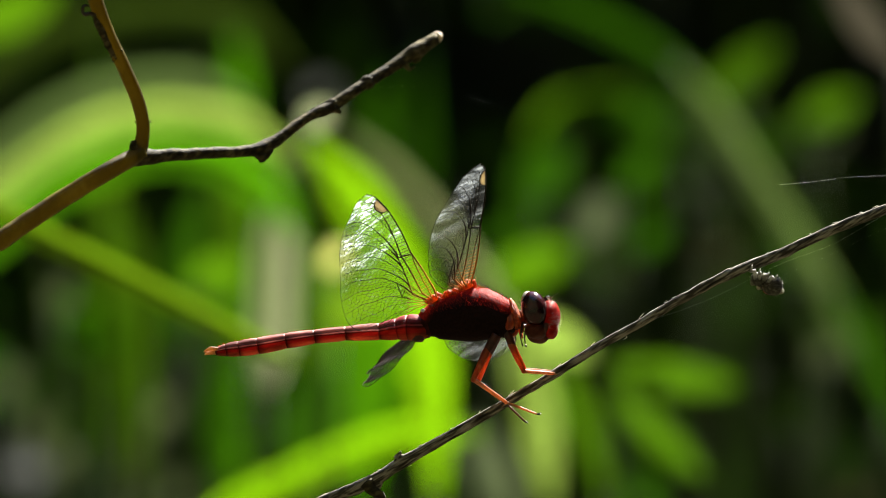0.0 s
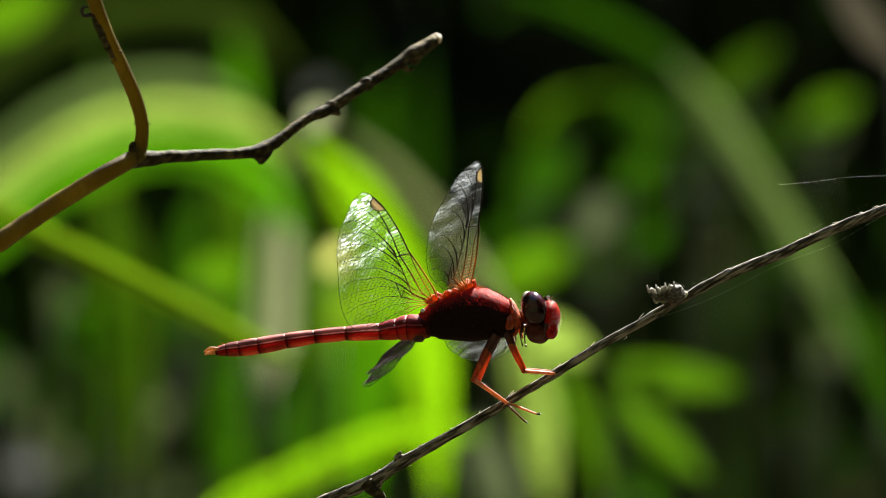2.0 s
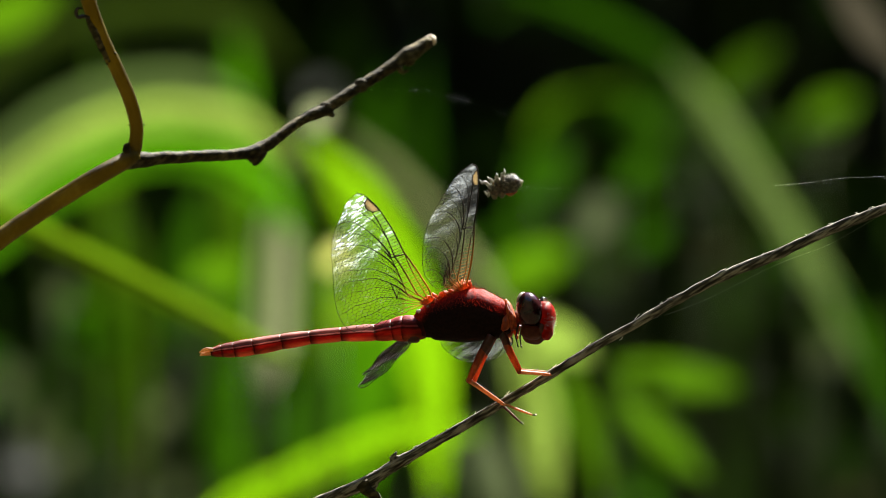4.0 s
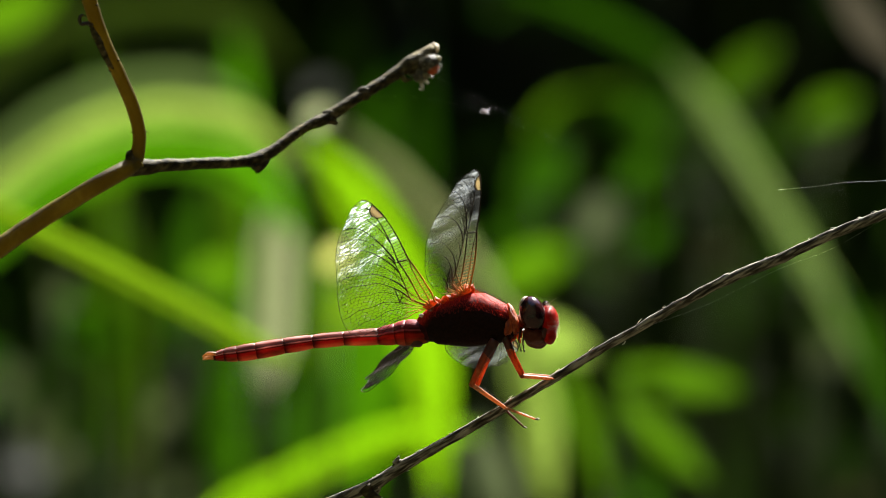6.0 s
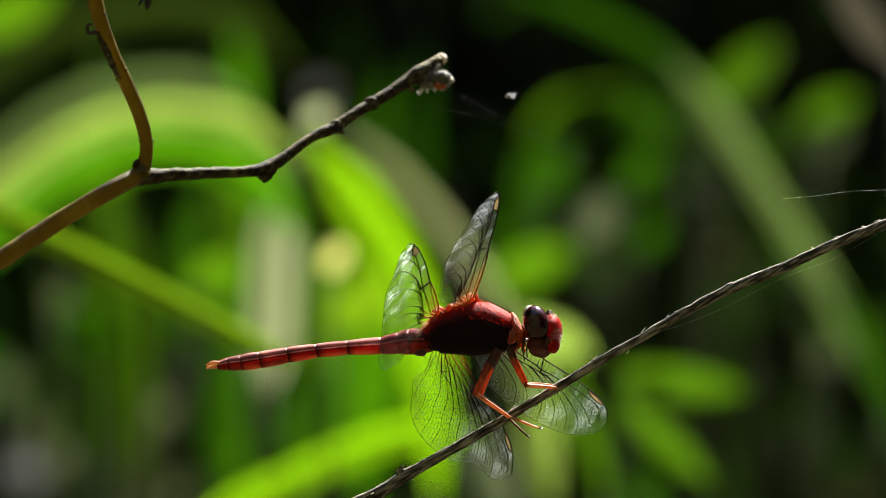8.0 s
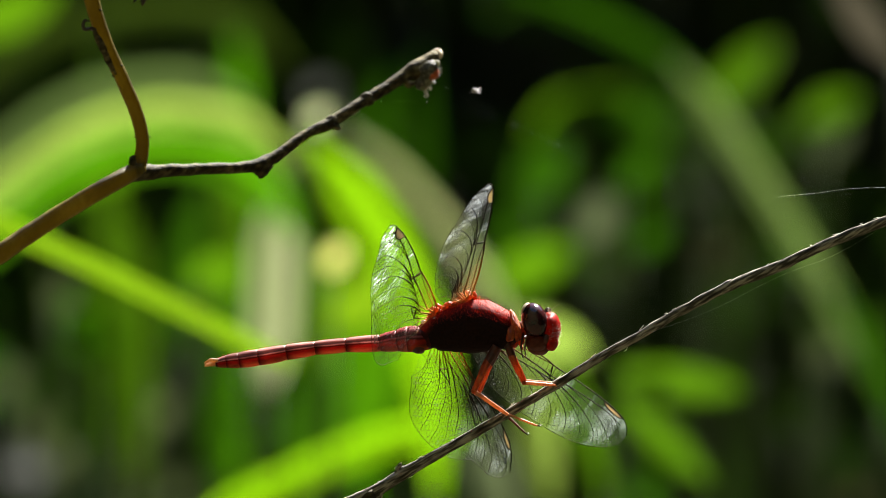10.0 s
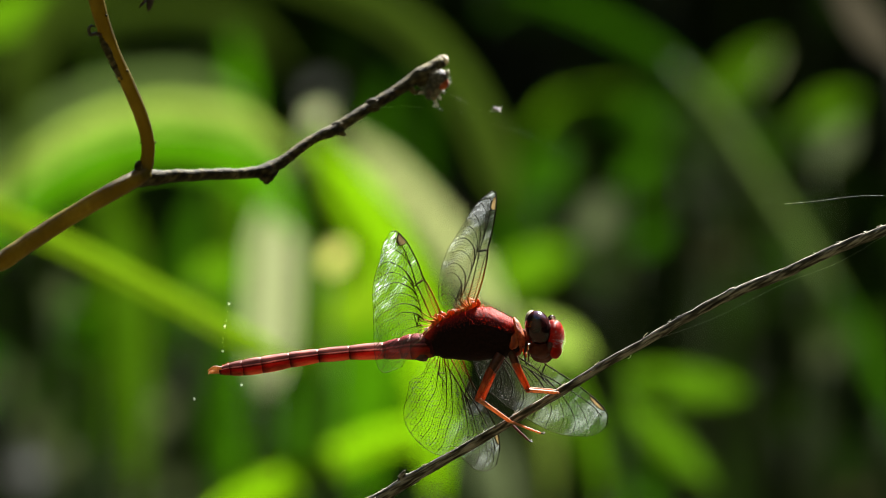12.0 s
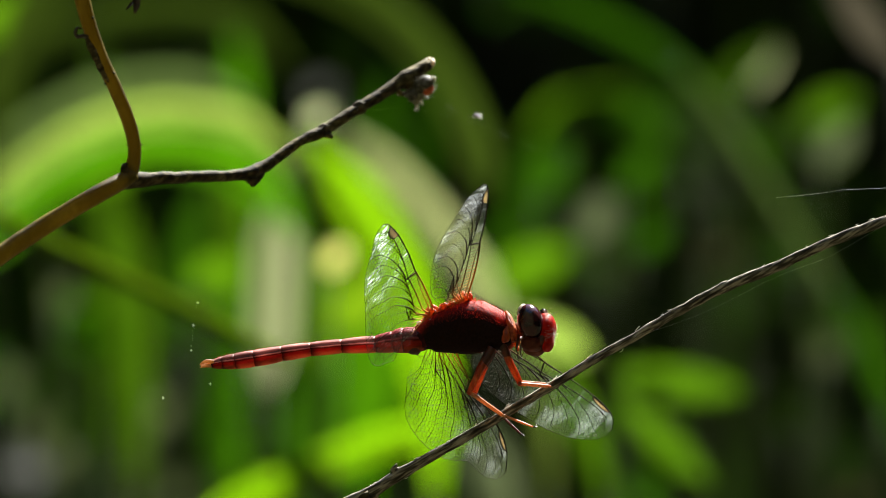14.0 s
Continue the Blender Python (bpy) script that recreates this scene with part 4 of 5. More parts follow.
def wing(name, edges, length, nodus, film, owner, seed, label, cell_width):
    """A wing in its own space: x along the span, y towards the hind edge. Skin, vein net, and the pale cell near the tip."""
    lead, trail = edges
    rng = random.Random(seed)
    L = length * MM

    def lift(x, y):
        return L * (0.012 * math.sin(x * 2.6) + 0.05 * y * (0.25 - y) + 0.0035 * math.sin(y * 60 + x * 5))

    def at(x, y):
        return Vector((x * L, y * L, lift(x, y)))

    bm = bmesh.new()
    cols = []
    x_in = lead[0][0]
    for i in range(49):
        x = x_in + (1 - x_in) * (1 - (1 - i / 48) ** 1.6)
        a, b = wing_line(lead, x), wing_line(trail, x)
        cols.append([bm.verts.new(at(x, a + (b - a) * j / 14)) for j in range(15)])
    for p, q in zip(cols, cols[1:]):
        for j in range(14):
            bm.faces.new((p[j], q[j], q[j + 1], p[j + 1]))
    bmesh.ops.remove_doubles(bm, verts=bm.verts, dist=1e-6)
    skin = part(name, bm, film, owner, label)

    net = bmesh.new()

    def vein(pts, r0, r1=None, sides=4):
        r1 = r0 if r1 is None else r1
        n = len(pts) - 1
        add_tube(net, [at(*p) for p in pts], [(r0 + (r1 - r0) * i / n) * MM for i in range(n + 1)], sides, caps=False)

    xs = [1 - (1 - i / 60) ** 1.5 for i in range(61)]
    vein([(x, wing_line(lead, x)) for x in xs], 0.10, 0.05, 5)
    vein([(x, wing_line(trail, x)) for x in xs], 0.03, 0.03)
    sub = [(x, wing_line(lead, x) + 0.02 * (1 - (x / nodus) ** 4)) for x in xs if x <= nodus]
    rad = [(x, wing_line(lead, x) + (0.05 - 0.028 * x) * min(1, 0.35 + x * 7)) for x in xs if x <= 0.95]
    med = [(x, wing_line(lead, x) + (0.092 - 0.09 * x) * min(1, 0.3 + x * 6)) for x in xs if x <= nodus + 0.08]
    vein(sub, 0.055, 0.055)
    vein(rad, 0.085, 0.05)
    vein(med, 0.075, 0.05)
    x = 0.05
    while x < 0.93:
        a = wing_line(lead, x)
        vein([(x, a), (x + 0.004, wing_line(rad, x))], 0.036)
        if 0.09 < x < nodus + 0.05:
            vein([(x, wing_line(rad, x)), (x + 0.006, wing_line(med, x))], 0.026)
        x += rng.uniform(0.021, 0.029)
    vein([(nodus, wing_line(lead, nodus)), (nodus + 0.02, wing_line(rad, nodus + 0.02) + 0.005)], 0.1)
    # long veins that leave the trunk one by one, run along the span and bend back to the hind edge
    ends = [0.975, 0.94, 0.88, 0.81, 0.73, 0.64, 0.55, 0.47, 0.38, 0.27, 0.16, 0.06, 0.0]
    starts = [0.88, 0.6, nodus + 0.05, nodus + 0.01, nodus - 0.06, nodus - 0.14, 0.2, 0.15, 0.13, 0.1, 0.08, 0.05, 0.02]
    fan = []
    for k, (s, e) in enumerate(zip(starts, ends)):
        y0 = wing_line(lead, s) + (0.05 - 0.028 * s if k < 2 else 0.092 - 0.09 * min(s, nodus + 0.05)) + 0.005 * max(0, k - 6)
        y0 = min(y0, wing_line(trail, s) * 0.8)
        p0, p3 = Vector((s, y0)), Vector((e, wing_line(trail, e)))
        w = p3 - p0
        if e > s:
            p1, p2 = p0 + Vector((w.x * 0.6, w.y * 0.1)), p0 + Vector((w.x * 1.0, w.y * 0.52))
        else:
            p1, p2 = p0 + Vector((0.03, w.y * 0.3)), p0 + Vector((w.x * 0.7 + 0.02, w.y * 0.7))
        fan.append([(1 - t) ** 3 * p0 + 3 * t * (1 - t) ** 2 * p1 + 3 * t * t * (1 - t) * p2 + t ** 3 * p3 for t in [i / 40 for i in range(41)]])
    for k, line in enumerate(fan):
        if k >= 6:
            s0 = line[0]
            vein([(0.0, 0.012 + 0.006 * (k - 6)), (s0.x * 0.5, (0.012 + 0.006 * (k - 6)) * 0.4 + s0.y * 0.6), (s0.x, s0.y)], 0.05, 0.05)
        strong = k in (2, 4, 6, 7, 9)
        n1 = 17 if strong else 11
        vein([(p.x, p.y) for p in line[:n1:2]], 0.09 if strong else 0.055, 0.052 if strong else 0.034)
        vein([(p.x, p.y) for p in line[n1 - 1::2]], 0.052 if strong else 0.034, 0.028)
    # the closed triangle behind the trunk, and the stout bridge beyond the nodus
    tri = [fan[7][4], fan[7][10], fan[9][8]]
    for p, q in zip(tri, tri[1:] + tri[:1]):
        vein([(p.x, p.y), (q.x, q.y)], 0.06)
    br = [(nodus + 0.005, wing_line(rad, nodus)), (nodus + 0.03, wing_line(med, nodus + 0.03)), (fan[3][5].x, fan[3][5].y)]
    vein(br, 0.085, 0.06)
    # the finer net: closed cells round seeds set in rows between the long veins
    seeds, cell = [], 0.0215
    for k, (a, b) in enumerate(zip(fan, fan[1:])):
        gap = max((p - q).length for p, q in zip(a, b))
        run = sum((a[i + 1] - a[i]).length + (b[i + 1] - b[i]).length for i in range(40)) / 2
        rows = max(1, round(gap / (cell * 1.2)))
        for j in range(rows):
            cuts = max(3, int(run / cell))
            for i in range(cuts):
                u = min(0.999, max(0.0, (i + (0.75 if j % 2 else 0.25) + rng.uniform(-0.16, 0.16)) / cuts))
                f = u * 40
                i0 = min(39, int(f))
                pa, pb = a[i0].lerp(a[i0 + 1], f - i0), b[i0].lerp(b[i0 + 1], f - i0)
                if (pa - pb).length * 1.6 / rows > cell * 0.45:
                    seeds.append(pa.lerp(pb, (j + 0.5 + rng.uniform(-0.12, 0.12)) / rows))
    got = geometry.delaunay_2d_cdt(seeds, [], [], 0, 1e-6)
    pts, tris = got[0], got[2]
    heart, side_of = [], {}
    for n, tri in enumerate(tris):
        A, B, C = (pts[q] for q in tri)
        dd = 2 * (A.x * (B.y - C.y) + B.x * (C.y - A.y) + C.x * (A.y - B.y))
        if abs(dd) < 1e-9:
            heart.append(None)
            continue
        sa, sb, sc = A.length_squared, B.length_squared, C.length_squared
        heart.append(Vector(((sa * (B.y - C.y) + sb * (C.y - A.y) + sc * (A.y - B.y)) / dd, (sa * (C.x - B.x) + sb * (A.x - C.x) + sc * (B.x - A.x)) / dd)))
        for q in range(3):
            side_of.setdefault(tuple(sorted((tri[q], tri[(q + 1) % 3]))), []).append(n)

    def on_wing(p):
        return p is not None and x_in <= p.x <= 0.985 and wing_line(lead, p.x) + 0.02 < p.y < wing_line(trail, p.x) - 0.002

    for pair in side_of.values():
        if len(pair) == 2:
            p, q = heart[pair[0]], heart[pair[1]]
            if on_wing(p) and on_wing(q) and 0.002 < (p - q).length < 0.06:
                vein([(p.x, p.y), (q.x, q.y)], 0.022, sides=3)
    me = mesh_of(net, "veins", M_VEIN)
    vo = new("vein_net", me)
    vo.parent = skin
    tagged(vo, "net of fine dark veins, orange at the root")
    bm = bmesh.new()
    x0, x1 = 0.8, 0.925
    rim = []
    for i in range(28):
        u = i / 14
        x = x0 + (x1 - x0) * (u if u <= 1 else 2 - u)
        top = wing_line(lead, x) + 0.003
        rim.append((x, top if u <= 1 else top + cell_width * math.sin(math.pi * (x - x0) / (x1 - x0)) ** 0.55))
    plates = [[bm.verts.new(at(*p) + Vector((0, 0, sgn * MM))) for p in rim] for sgn in (0.05, -0.05)]
    for ring in plates:
        bm.faces.new(ring)
    for i in range(28):
        bm.faces.new((plates[0][i], plates[0][(i + 1) % 28], plates[1][(i + 1) % 28], plates[1][i]))
    edge = bmesh.new()
    add_tube(edge, [at(*p) for p in rim + rim[:1]], [0.075 * MM] * 29, 5, caps=False)
    part("cell_border", edge, M_DARK, skin, "dark border of the wing cell")
    part("wing_cell", bm, M_STIGMA, skin, "straw-coloured cell at the front edge", False)
    bm = bmesh.new()
    add_lump(bm, (0.25, 0.55, 0), (0.55, 0.7, 0.25), None, 14, 10, 0.6, 3)
    part("wing_root", bm, M_JOINT, skin, "orange-red wing root")
    return skin


def loft(sections, sides=20, keel=0.0, flange=0.0):
    """Rings across the body's length: (centre, half height, half width). keel: how ridged the back is; flange: how far a low ridge
    stands out along each side. It notes on each point
    how far up its ring (band, -1 to 1) and how far along (along, 0 to 1) it lies."""
    bm = bmesh.new()
    band, along = bm.verts.layers.float.new("band"), bm.verts.layers.float.new("along")
    first, last = sections[0][0], sections[-1][0]
    rings = []
    for i, (c, h, w) in enumerate(sections):
        n = sections[min(i + 1, len(sections) - 1)][0] - sections[max(i - 1, 0)][0]
        n = n.normalized()
        upv = Vector((-n.z, 0, n.x)) if n.x > 0 else Vector((n.z, 0, -n.x))
        ring = []
        for k in range(sides):
            a = 2 * math.pi * k / sides
            y, z = math.cos(a) * w, math.sin(a) * h
            if z > 0 and keel:
                z = h * (math.sin(a) * (1 - keel) + keel * (1 - abs(math.cos(a))))
            if flange:
                stand = 1 + flange * (math.exp(-((math.sin(a) + 0.22) / 0.1) ** 2) - 0.5 * math.exp(-((math.sin(a) - 0.12) / 0.2) ** 2) - 0.4 * math.exp(-((math.sin(a) + 0.55) / 0.2) ** 2))
                y, z = y * stand, z * stand
            v = bm.verts.new((c + upv * z + Vector((0, y, 0))) * MM)
            v[band], v[along] = math.sin(a), (c - first).length / (last - first).length
            ring.append(v)
        rings.append(ring)
    for a, b in zip(rings, rings[1:]):
        for k in range(sides):
            bm.faces.new((a[k], a[(k + 1) % sides], b[(k + 1) % sides], b[k]))
    bm.faces.new(rings[0])
    bm.faces.new(rings[-1])
    return bm


def bristles(owner, name, spots, material, seed, length, radius=0.02):
    """Short stiff hairs; spots: (place, direction) in mm of the owner's space."""
    rng = random.Random(seed)
    bm = bmesh.new()
    for p, d in spots:
        d = (Vector(d).normalized() + Vector((rng.uniform(-0.4, 0.4), rng.uniform(-0.4, 0.4), rng.uniform(-0.4, 0.4)))).normalized()
        ln = length * rng.uniform(0.5, 1.2)
        q = Vector(p) + d * ln
        bend = Vector((rng.uniform(-0.2, 0.2), 0, 0)) * ln
        add_tube(bm, [Vector(p) * MM, (Vector(p).lerp(q, 0.55) + bend * 0.3) * MM, (q + bend) * MM], [radius * MM, radius * 0.7 * MM, radius * 0.15 * MM], 3, caps=False)
    return part(name, bm, material, owner)


def leg(owner, hip, knee, ankle, toe, thick, seed, spined=True, thigh=None, shin=None):
    """femur, tibia and tarsus with spines and claws; world places in mm."""
    hip, knee, ankle, toe = (inside(q) for q in (hip, knee, ankle, toe))
    thigh, shin = thigh or M_LEG, shin or M_SHIN
    bow = (knee - hip).cross(Vector((0, 1, 0))).normalized()
    femur = part("femur", tube([hip, hip.lerp(knee, 0.35) - bow * 0.12, hip.lerp(knee, 0.75) - bow * 0.05, knee], [thick * 0.95, thick * 1.08, thick * 0.9, thick * 0.72], 0.25, 10, 0.06, 1500), thigh, owner)
    part("coxa", tube([hip - (knee - hip) * 0.06, hip.lerp(knee, 0.16) - bow * 0.06, hip.lerp(knee, 0.36) - bow * 0.12], [thick * 1.3, thick * 1.22, thick * 1.02], 0.25, 10, 0.1, 1500), M_COXA, femur, "dark root of the leg")
    part("knee", lump(knee, (thick * 0.8,) * 3, None, 12, 8), thigh, femur, "swollen knee joint")
    tibia = part("tibia", tube([knee, knee.lerp(ankle, 0.3), knee.lerp(ankle, 0.7), ankle], [thick * 0.66, thick * 0.6, thick * 0.55, thick * 0.45], 0.25, 9, 0.05, 1500), shin, owner)
    tarsus = part("tarsus", tube([ankle, ankle.lerp(toe, 0.3), ankle.lerp(toe, 0.7), toe], [thick * 0.42, thick * 0.36, thick * 0.33, thick * 0.24], 0.2, 8, 0.1, 1500), shin, owner)
    d = (toe - ankle).normalized()
    bm = bmesh.new()
    for s in (-1, 1):
        q1 = toe + d * 0.3 + Vector((0, 0.12 * s, 0.1))
        q2 = toe + d * 0.5 + Vector((0, 0.2 * s, 0.35))
        add_tube(bm, [toe * MM, q1 * MM, q2 * MM], [0.00009, 0.00007, 0.00002], 5)
    part("claw", bm, M_DARK, tarsus, "black hooked claw")
    if spined:
        rng = random.Random(seed)
        ax = ankle - knee
        sidev = ax.cross(Vector((0, 1, 0))).normalized()
        if sidev.z < 0:
            sidev = -sidev
        spots = [(knee + ax * (0.1 + 0.09 * i), sidev + ax.normalized() * 0.6) for i in range(10)]
        spots += [(knee + ax * (0.1 + 0.11 * i), -sidev * 0.6 + ax.normalized() * 0.6) for i in range(7)]
        bristles(tibia, "spines", spots, M_DARK, seed, 0.75, 0.03)
        fx = knee - hip
        bristles(femur, "spines", [(hip + fx * (0.4 + 0.08 * i), Vector((-fx.z, 0, fx.x))) for i in range(7)], M_DARK, seed + 1, 0.4, 0.025)


def dragonfly():
    ob = thing("dragonfly", BODY, "red dragonfly with clear netted wings clinging to a twig", "dragonfly")
    u = 0.06
    # abdomen: ten rings that taper and swell
    cuts = [(760, 579, 20), (723, 579, 23.5), (703, 582, 19.5), (673, 586.5, 15.5), (613, 590, 13), (558, 595.5, 12.5), (507, 603, 14), (457, 612, 15), (423, 617, 14), (400, 619.5, 11.5), (381, 623, 7)]
    core = [mid((x - 835) * u, -(y - 565) * u) for x, y, _ in cuts]
    hs = [h * u * 1.03 for _, _, h in cuts]
    abdomen = None
    for i in range(10):
        a, b, ha, hb = core[i], core[i + 1], hs[i], hs[i + 1]
        d = (b - a)
        secs = [(a - d * 0.03, ha * 0.93, ha * 0.84), (a.lerp(b, 0.08), ha * 0.98, ha * 0.9), (a.lerp(b, 0.3), ha * 0.7 + hb * 0.3 + 0.03, (ha * 0.7 + hb * 0.3) * 0.95), (a.lerp(b, 0.65), (ha * 0.35 + hb * 0.65) * 1.04, (ha * 0.35 + hb * 0.65) * 0.97), (a.lerp(b, 0.93), hb * 1.01, hb * 0.93), (b, hb * 0.99, hb * 0.92), (b + d * 0.015, hb * 0.93, hb * 0.85)]
        seg = part("abdomen_segment", loft(secs, 72, 0.35, 0.02 if i < 2 else 0.09), M_CRIMSON if i < 3 else M_RED, ob)
        if i < 9:
            thick = 0.02 if i < 3 else 0.03
            part("segment_ring", loft([(b - d.normalized() * thick, hb * 0.97, hb * 0.9), (b, hb * 0.986, hb * 0.916), (b + d.normalized() * thick, hb * 0.97, hb * 0.9), (b + d.normalized() * 0.09, hb * 0.88, hb * 0.82)], 24, 0.35), M_RING, seg, "dark ring at the segment edge")
        for s in (-1, 1):
            if i >= 3:
                bristles(seg, "keel_hairs", [(a.lerp(b, 0.1 + 0.08 * q) + Vector((0, s * (ha + (hb - ha) * q / 10) * 0.35, (ha + (hb - ha) * q / 10) * 0.9)), (0, s * 0.3, 1)) for q in range(11)], M_HAIR, 40 + i, 0.16, 0.012)
    part("belly_knob", lump(mid((741 - 835) * u, -(597 - 565) * u), (0.75, 0.6, 0.5), None, 18, 12, 0.3, 2), M_COXA, ob, "dark knob under the abdomen's base")
    part("waist", lump(mid((756 - 835) * u, -(577 - 565) * u), (1.15, 1.25, 1.22), Matrix.Rotation(radians(-8), 3, "Y"), 24, 16, 0.12, 1.4), M_CRIMSON, ob, "crimson waist behind the thorax")
    tip = core[-1]
    for s, z in ((-1, 0.12), (1, 0.12), (0, -0.16)):
        pts = [tip + Vector((0.3, 0.28 * s, z)), tip + Vector((-0.5, 0.42 * s, z + 0.1)), tip + Vector((-1.25, 0.18 * s, z - 0.05))]
        part("clasper", tube(pts, [0.26, 0.24, 0.06], 0.15, 8), M_TAN, ob, "tan tail clasper")
    # thorax: a deep hump over the legs
    out = [(742, 566, 598), (757, 545, 601), (772, 531, 603), (800, 521, 605), (831, 506, 607), (856, 508, 605), (882, 522, 602), (902, 533, 598), (912, 543, 588)]
    secs = []
    for x, top, bot in out:
        h = (bot - top) / 2 * u
        secs.append((mid((x - 835) * u, -((top + bot) / 2 - 565) * u), h * 1.0, min(h * 0.78, 2.35)))
    bm = loft(secs, 28, 0.12)
    bmesh.ops.subdivide_edges(bm, edges=bm.edges, cuts=2, use_grid_fill=True, smooth=0.6)
    for v in bm.verts:
        p = v.co / MM
        v.co *= 1 + 0.02 * noise.noise(p * 1.1) + 0.008 * noise.noise(p * 4)
    # height up the body, which drives the painted shade on the sides
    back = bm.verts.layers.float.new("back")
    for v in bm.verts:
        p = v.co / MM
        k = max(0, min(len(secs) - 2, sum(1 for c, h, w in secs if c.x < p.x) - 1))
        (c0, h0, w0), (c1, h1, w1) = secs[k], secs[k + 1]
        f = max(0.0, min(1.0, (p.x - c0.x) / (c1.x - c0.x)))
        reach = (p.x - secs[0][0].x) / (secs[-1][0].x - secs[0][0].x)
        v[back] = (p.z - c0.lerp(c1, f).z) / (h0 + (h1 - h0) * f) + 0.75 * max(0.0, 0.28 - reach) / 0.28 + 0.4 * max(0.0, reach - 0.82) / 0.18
    thorax = part("thorax", bm, M_THORAX, ob, "hairy red thorax with shade painted dark on its sides")
    for x, y, r in ((768, 544, 0.4), (774, 538, 0.5), (782, 534, 0.42), (792, 530, 0.36), (803, 527, 0.42), (812, 522, 0.34), (821, 517, 0.42), (829, 511, 0.48), (838, 508, 0.36)):
        for s in (-0.95, -0.45, 0.8):
            part("wing_socket", lump(mid((x - 835) * u, -(y - 565) * u) + Vector((0, s * 1.3, -0.1)), (r * 1.05, r * 0.8, r * 0.8), Matrix.Rotation(x * 0.7, 3, "Y"), 16, 12, 1.5, 3.7), M_JOINT, thorax, "orange wing socket")
    part("wing_seat", lump(mid((757 - 835) * u, -(556 - 565) * u), (0.7, 1.1, 0.5), None, 14, 10, 0.4, 2), M_RIM, thorax, "pale plate behind the wings")
    for s in (-1, 1):
        part("collar_plate", lump(mid((916 - 835) * u, -(562 - 565) * u) + Vector((0, s * 0.85, 0.05)), (0.38, 0.75, 1.65), Matrix.Rotation(radians(-12), 3, "Y"), 18, 14, 0.15, 1.5), M_JOINT, ob, "orange collar plate behind the head")
        part("collar_lobe", lump(mid((907 - 835) * u, -(576 - 565) * u) + Vector((0, s * 1.0, 0)), (0.5, 0.55, 1.0), Matrix.Rotation(radians(20), 3, "Y"), 18, 14, 0.3, 2.0), M_LEG, ob, "orange lobe below the collar")
        part("collar_seam", tube([mid((907 - 835) * u, -(537 - 565) * u) + Vector((0, s * 1.3, 0)), mid((913 - 835) * u, -(562 - 565) * u) + Vector((0, s * 1.5, 0)), mid((919 - 835) * u, -(590 - 565) * u) + Vector((0, s * 1.3, 0))], [0.14, 0.24, 0.16], 0.25, 8, 0.3, 1500), M_JOINT, ob, "orange seam of the shoulder")
    part("neck", tube([mid((912 - 835) * u, -(562 - 565) * u), mid((935 - 835) * u, -(560 - 565) * u)], [0.75, 0.8], 0.3, 12), M_LIP, ob)
    rng = random.Random(3)
    spots = []
    for _ in range(2200):
        i = rng.randrange(1, len(secs) - 1)
        c, h, w = secs[i]
        c2, h2, w2 = secs[i + 1]
        t = rng.random()
        a = rng.uniform(0.0, math.pi)
        d = Vector((0.1, math.cos(a), math.sin(a)))
        spots.append((c.lerp(c2, t) + Vector((0, math.cos(a) * (w + (w2 - w) * t) * 0.98, math.sin(a) * (h + (h2 - h) * t) * 0.97)), d))
    bristles(thorax, "hairs", spots, M_HAIR, 5, 0.5, 0.014)
    spots = []
    for _ in range(420):
        x = rng.uniform(758, 846)
        y = 548 - (x - 764) * 0.5 + rng.uniform(-3, 5)
        spots.append((mid((x - 835) * u, -(y - 565) * u) + Vector((0, rng.choice((-1, 1)) * rng.uniform(0.5, 1.5), 0)), (rng.uniform(-0.6, 0.6), -0.3, 1)))
    crest = [(836 + 2.4 * i, 506 + max(0, i - 7) * 1.32) for i in range(29)]
    bristles(thorax, "crest_hairs", [(mid((x - 835) * u, -(y - 565) * u) + Vector((0, rng.uniform(-0.9, 0.3), -0.1)), (-0.2, -0.2, 1)) for x, y in crest for _ in range(5)], M_DARK, 7, 0.6, 0.016)
    bristles(thorax, "orange_hairs", spots, M_JOINT, 6, 0.5, 0.024)
    # head
    head = part("head", lump(mid((951 - 835) * u, -(563 - 565) * u), (1.25, 2.0, 2.0), None, 28, 20, 0.05, 1.5), M_LIP, ob, "red head with large brown eyes")
    for s in (-1, 1):
        part("compound_eye", lump(mid((950 - 835) * u, -(556 - 565) * u) + Vector((0, s * 1.42, 0)), (1.4, 1.6, 1.98), Matrix.Rotation(radians(-10), 3, "Y"), 40, 28), M_EYE, head, "glossy dark brown compound eye")
        part("eye_rim", lump(mid((941 - 835) * u, -(553 - 565) * u) + Vector((0.08, s * 1.25, 0.05)), (0.94, 1.42, 1.82), Matrix.Rotation(radians(-8), 3, "Y"), 24, 16), M_RIM, head, "pale rear edge of the eye")
        part("jaw", lump(mid((951 - 835) * u, -(590 - 565) * u) + Vector((0, s * 0.6, 0)), (1.22, 1.2, 0.8), Matrix.Rotation(radians(6), 3, "Y"), 24, 16, 0.1, 1.2), M_LIP, head, "brown lower lip lobe")
        base = mid((975 - 835) * u, -(533 - 565) * u) + Vector((0, s * 0.55, 0))
        part("antenna", tube([base, base + Vector((0.45, s * 0.2, 0.2)), base + Vector((1.15, s * 0.35, 0.55))], [0.07, 0.035, 0.012], 0.15, 5), M_DARK, head, "fine black antenna")
        part("cheek", lump(mid((968 - 835) * u, -(585 - 565) * u) + Vector((0, s * 0.95, 0)), (0.42, 0.4, 0.7), Matrix.Rotation(radians(25), 3, "Y"), 14, 10, 0.1, 2), M_COXA, head, "dark cheek")
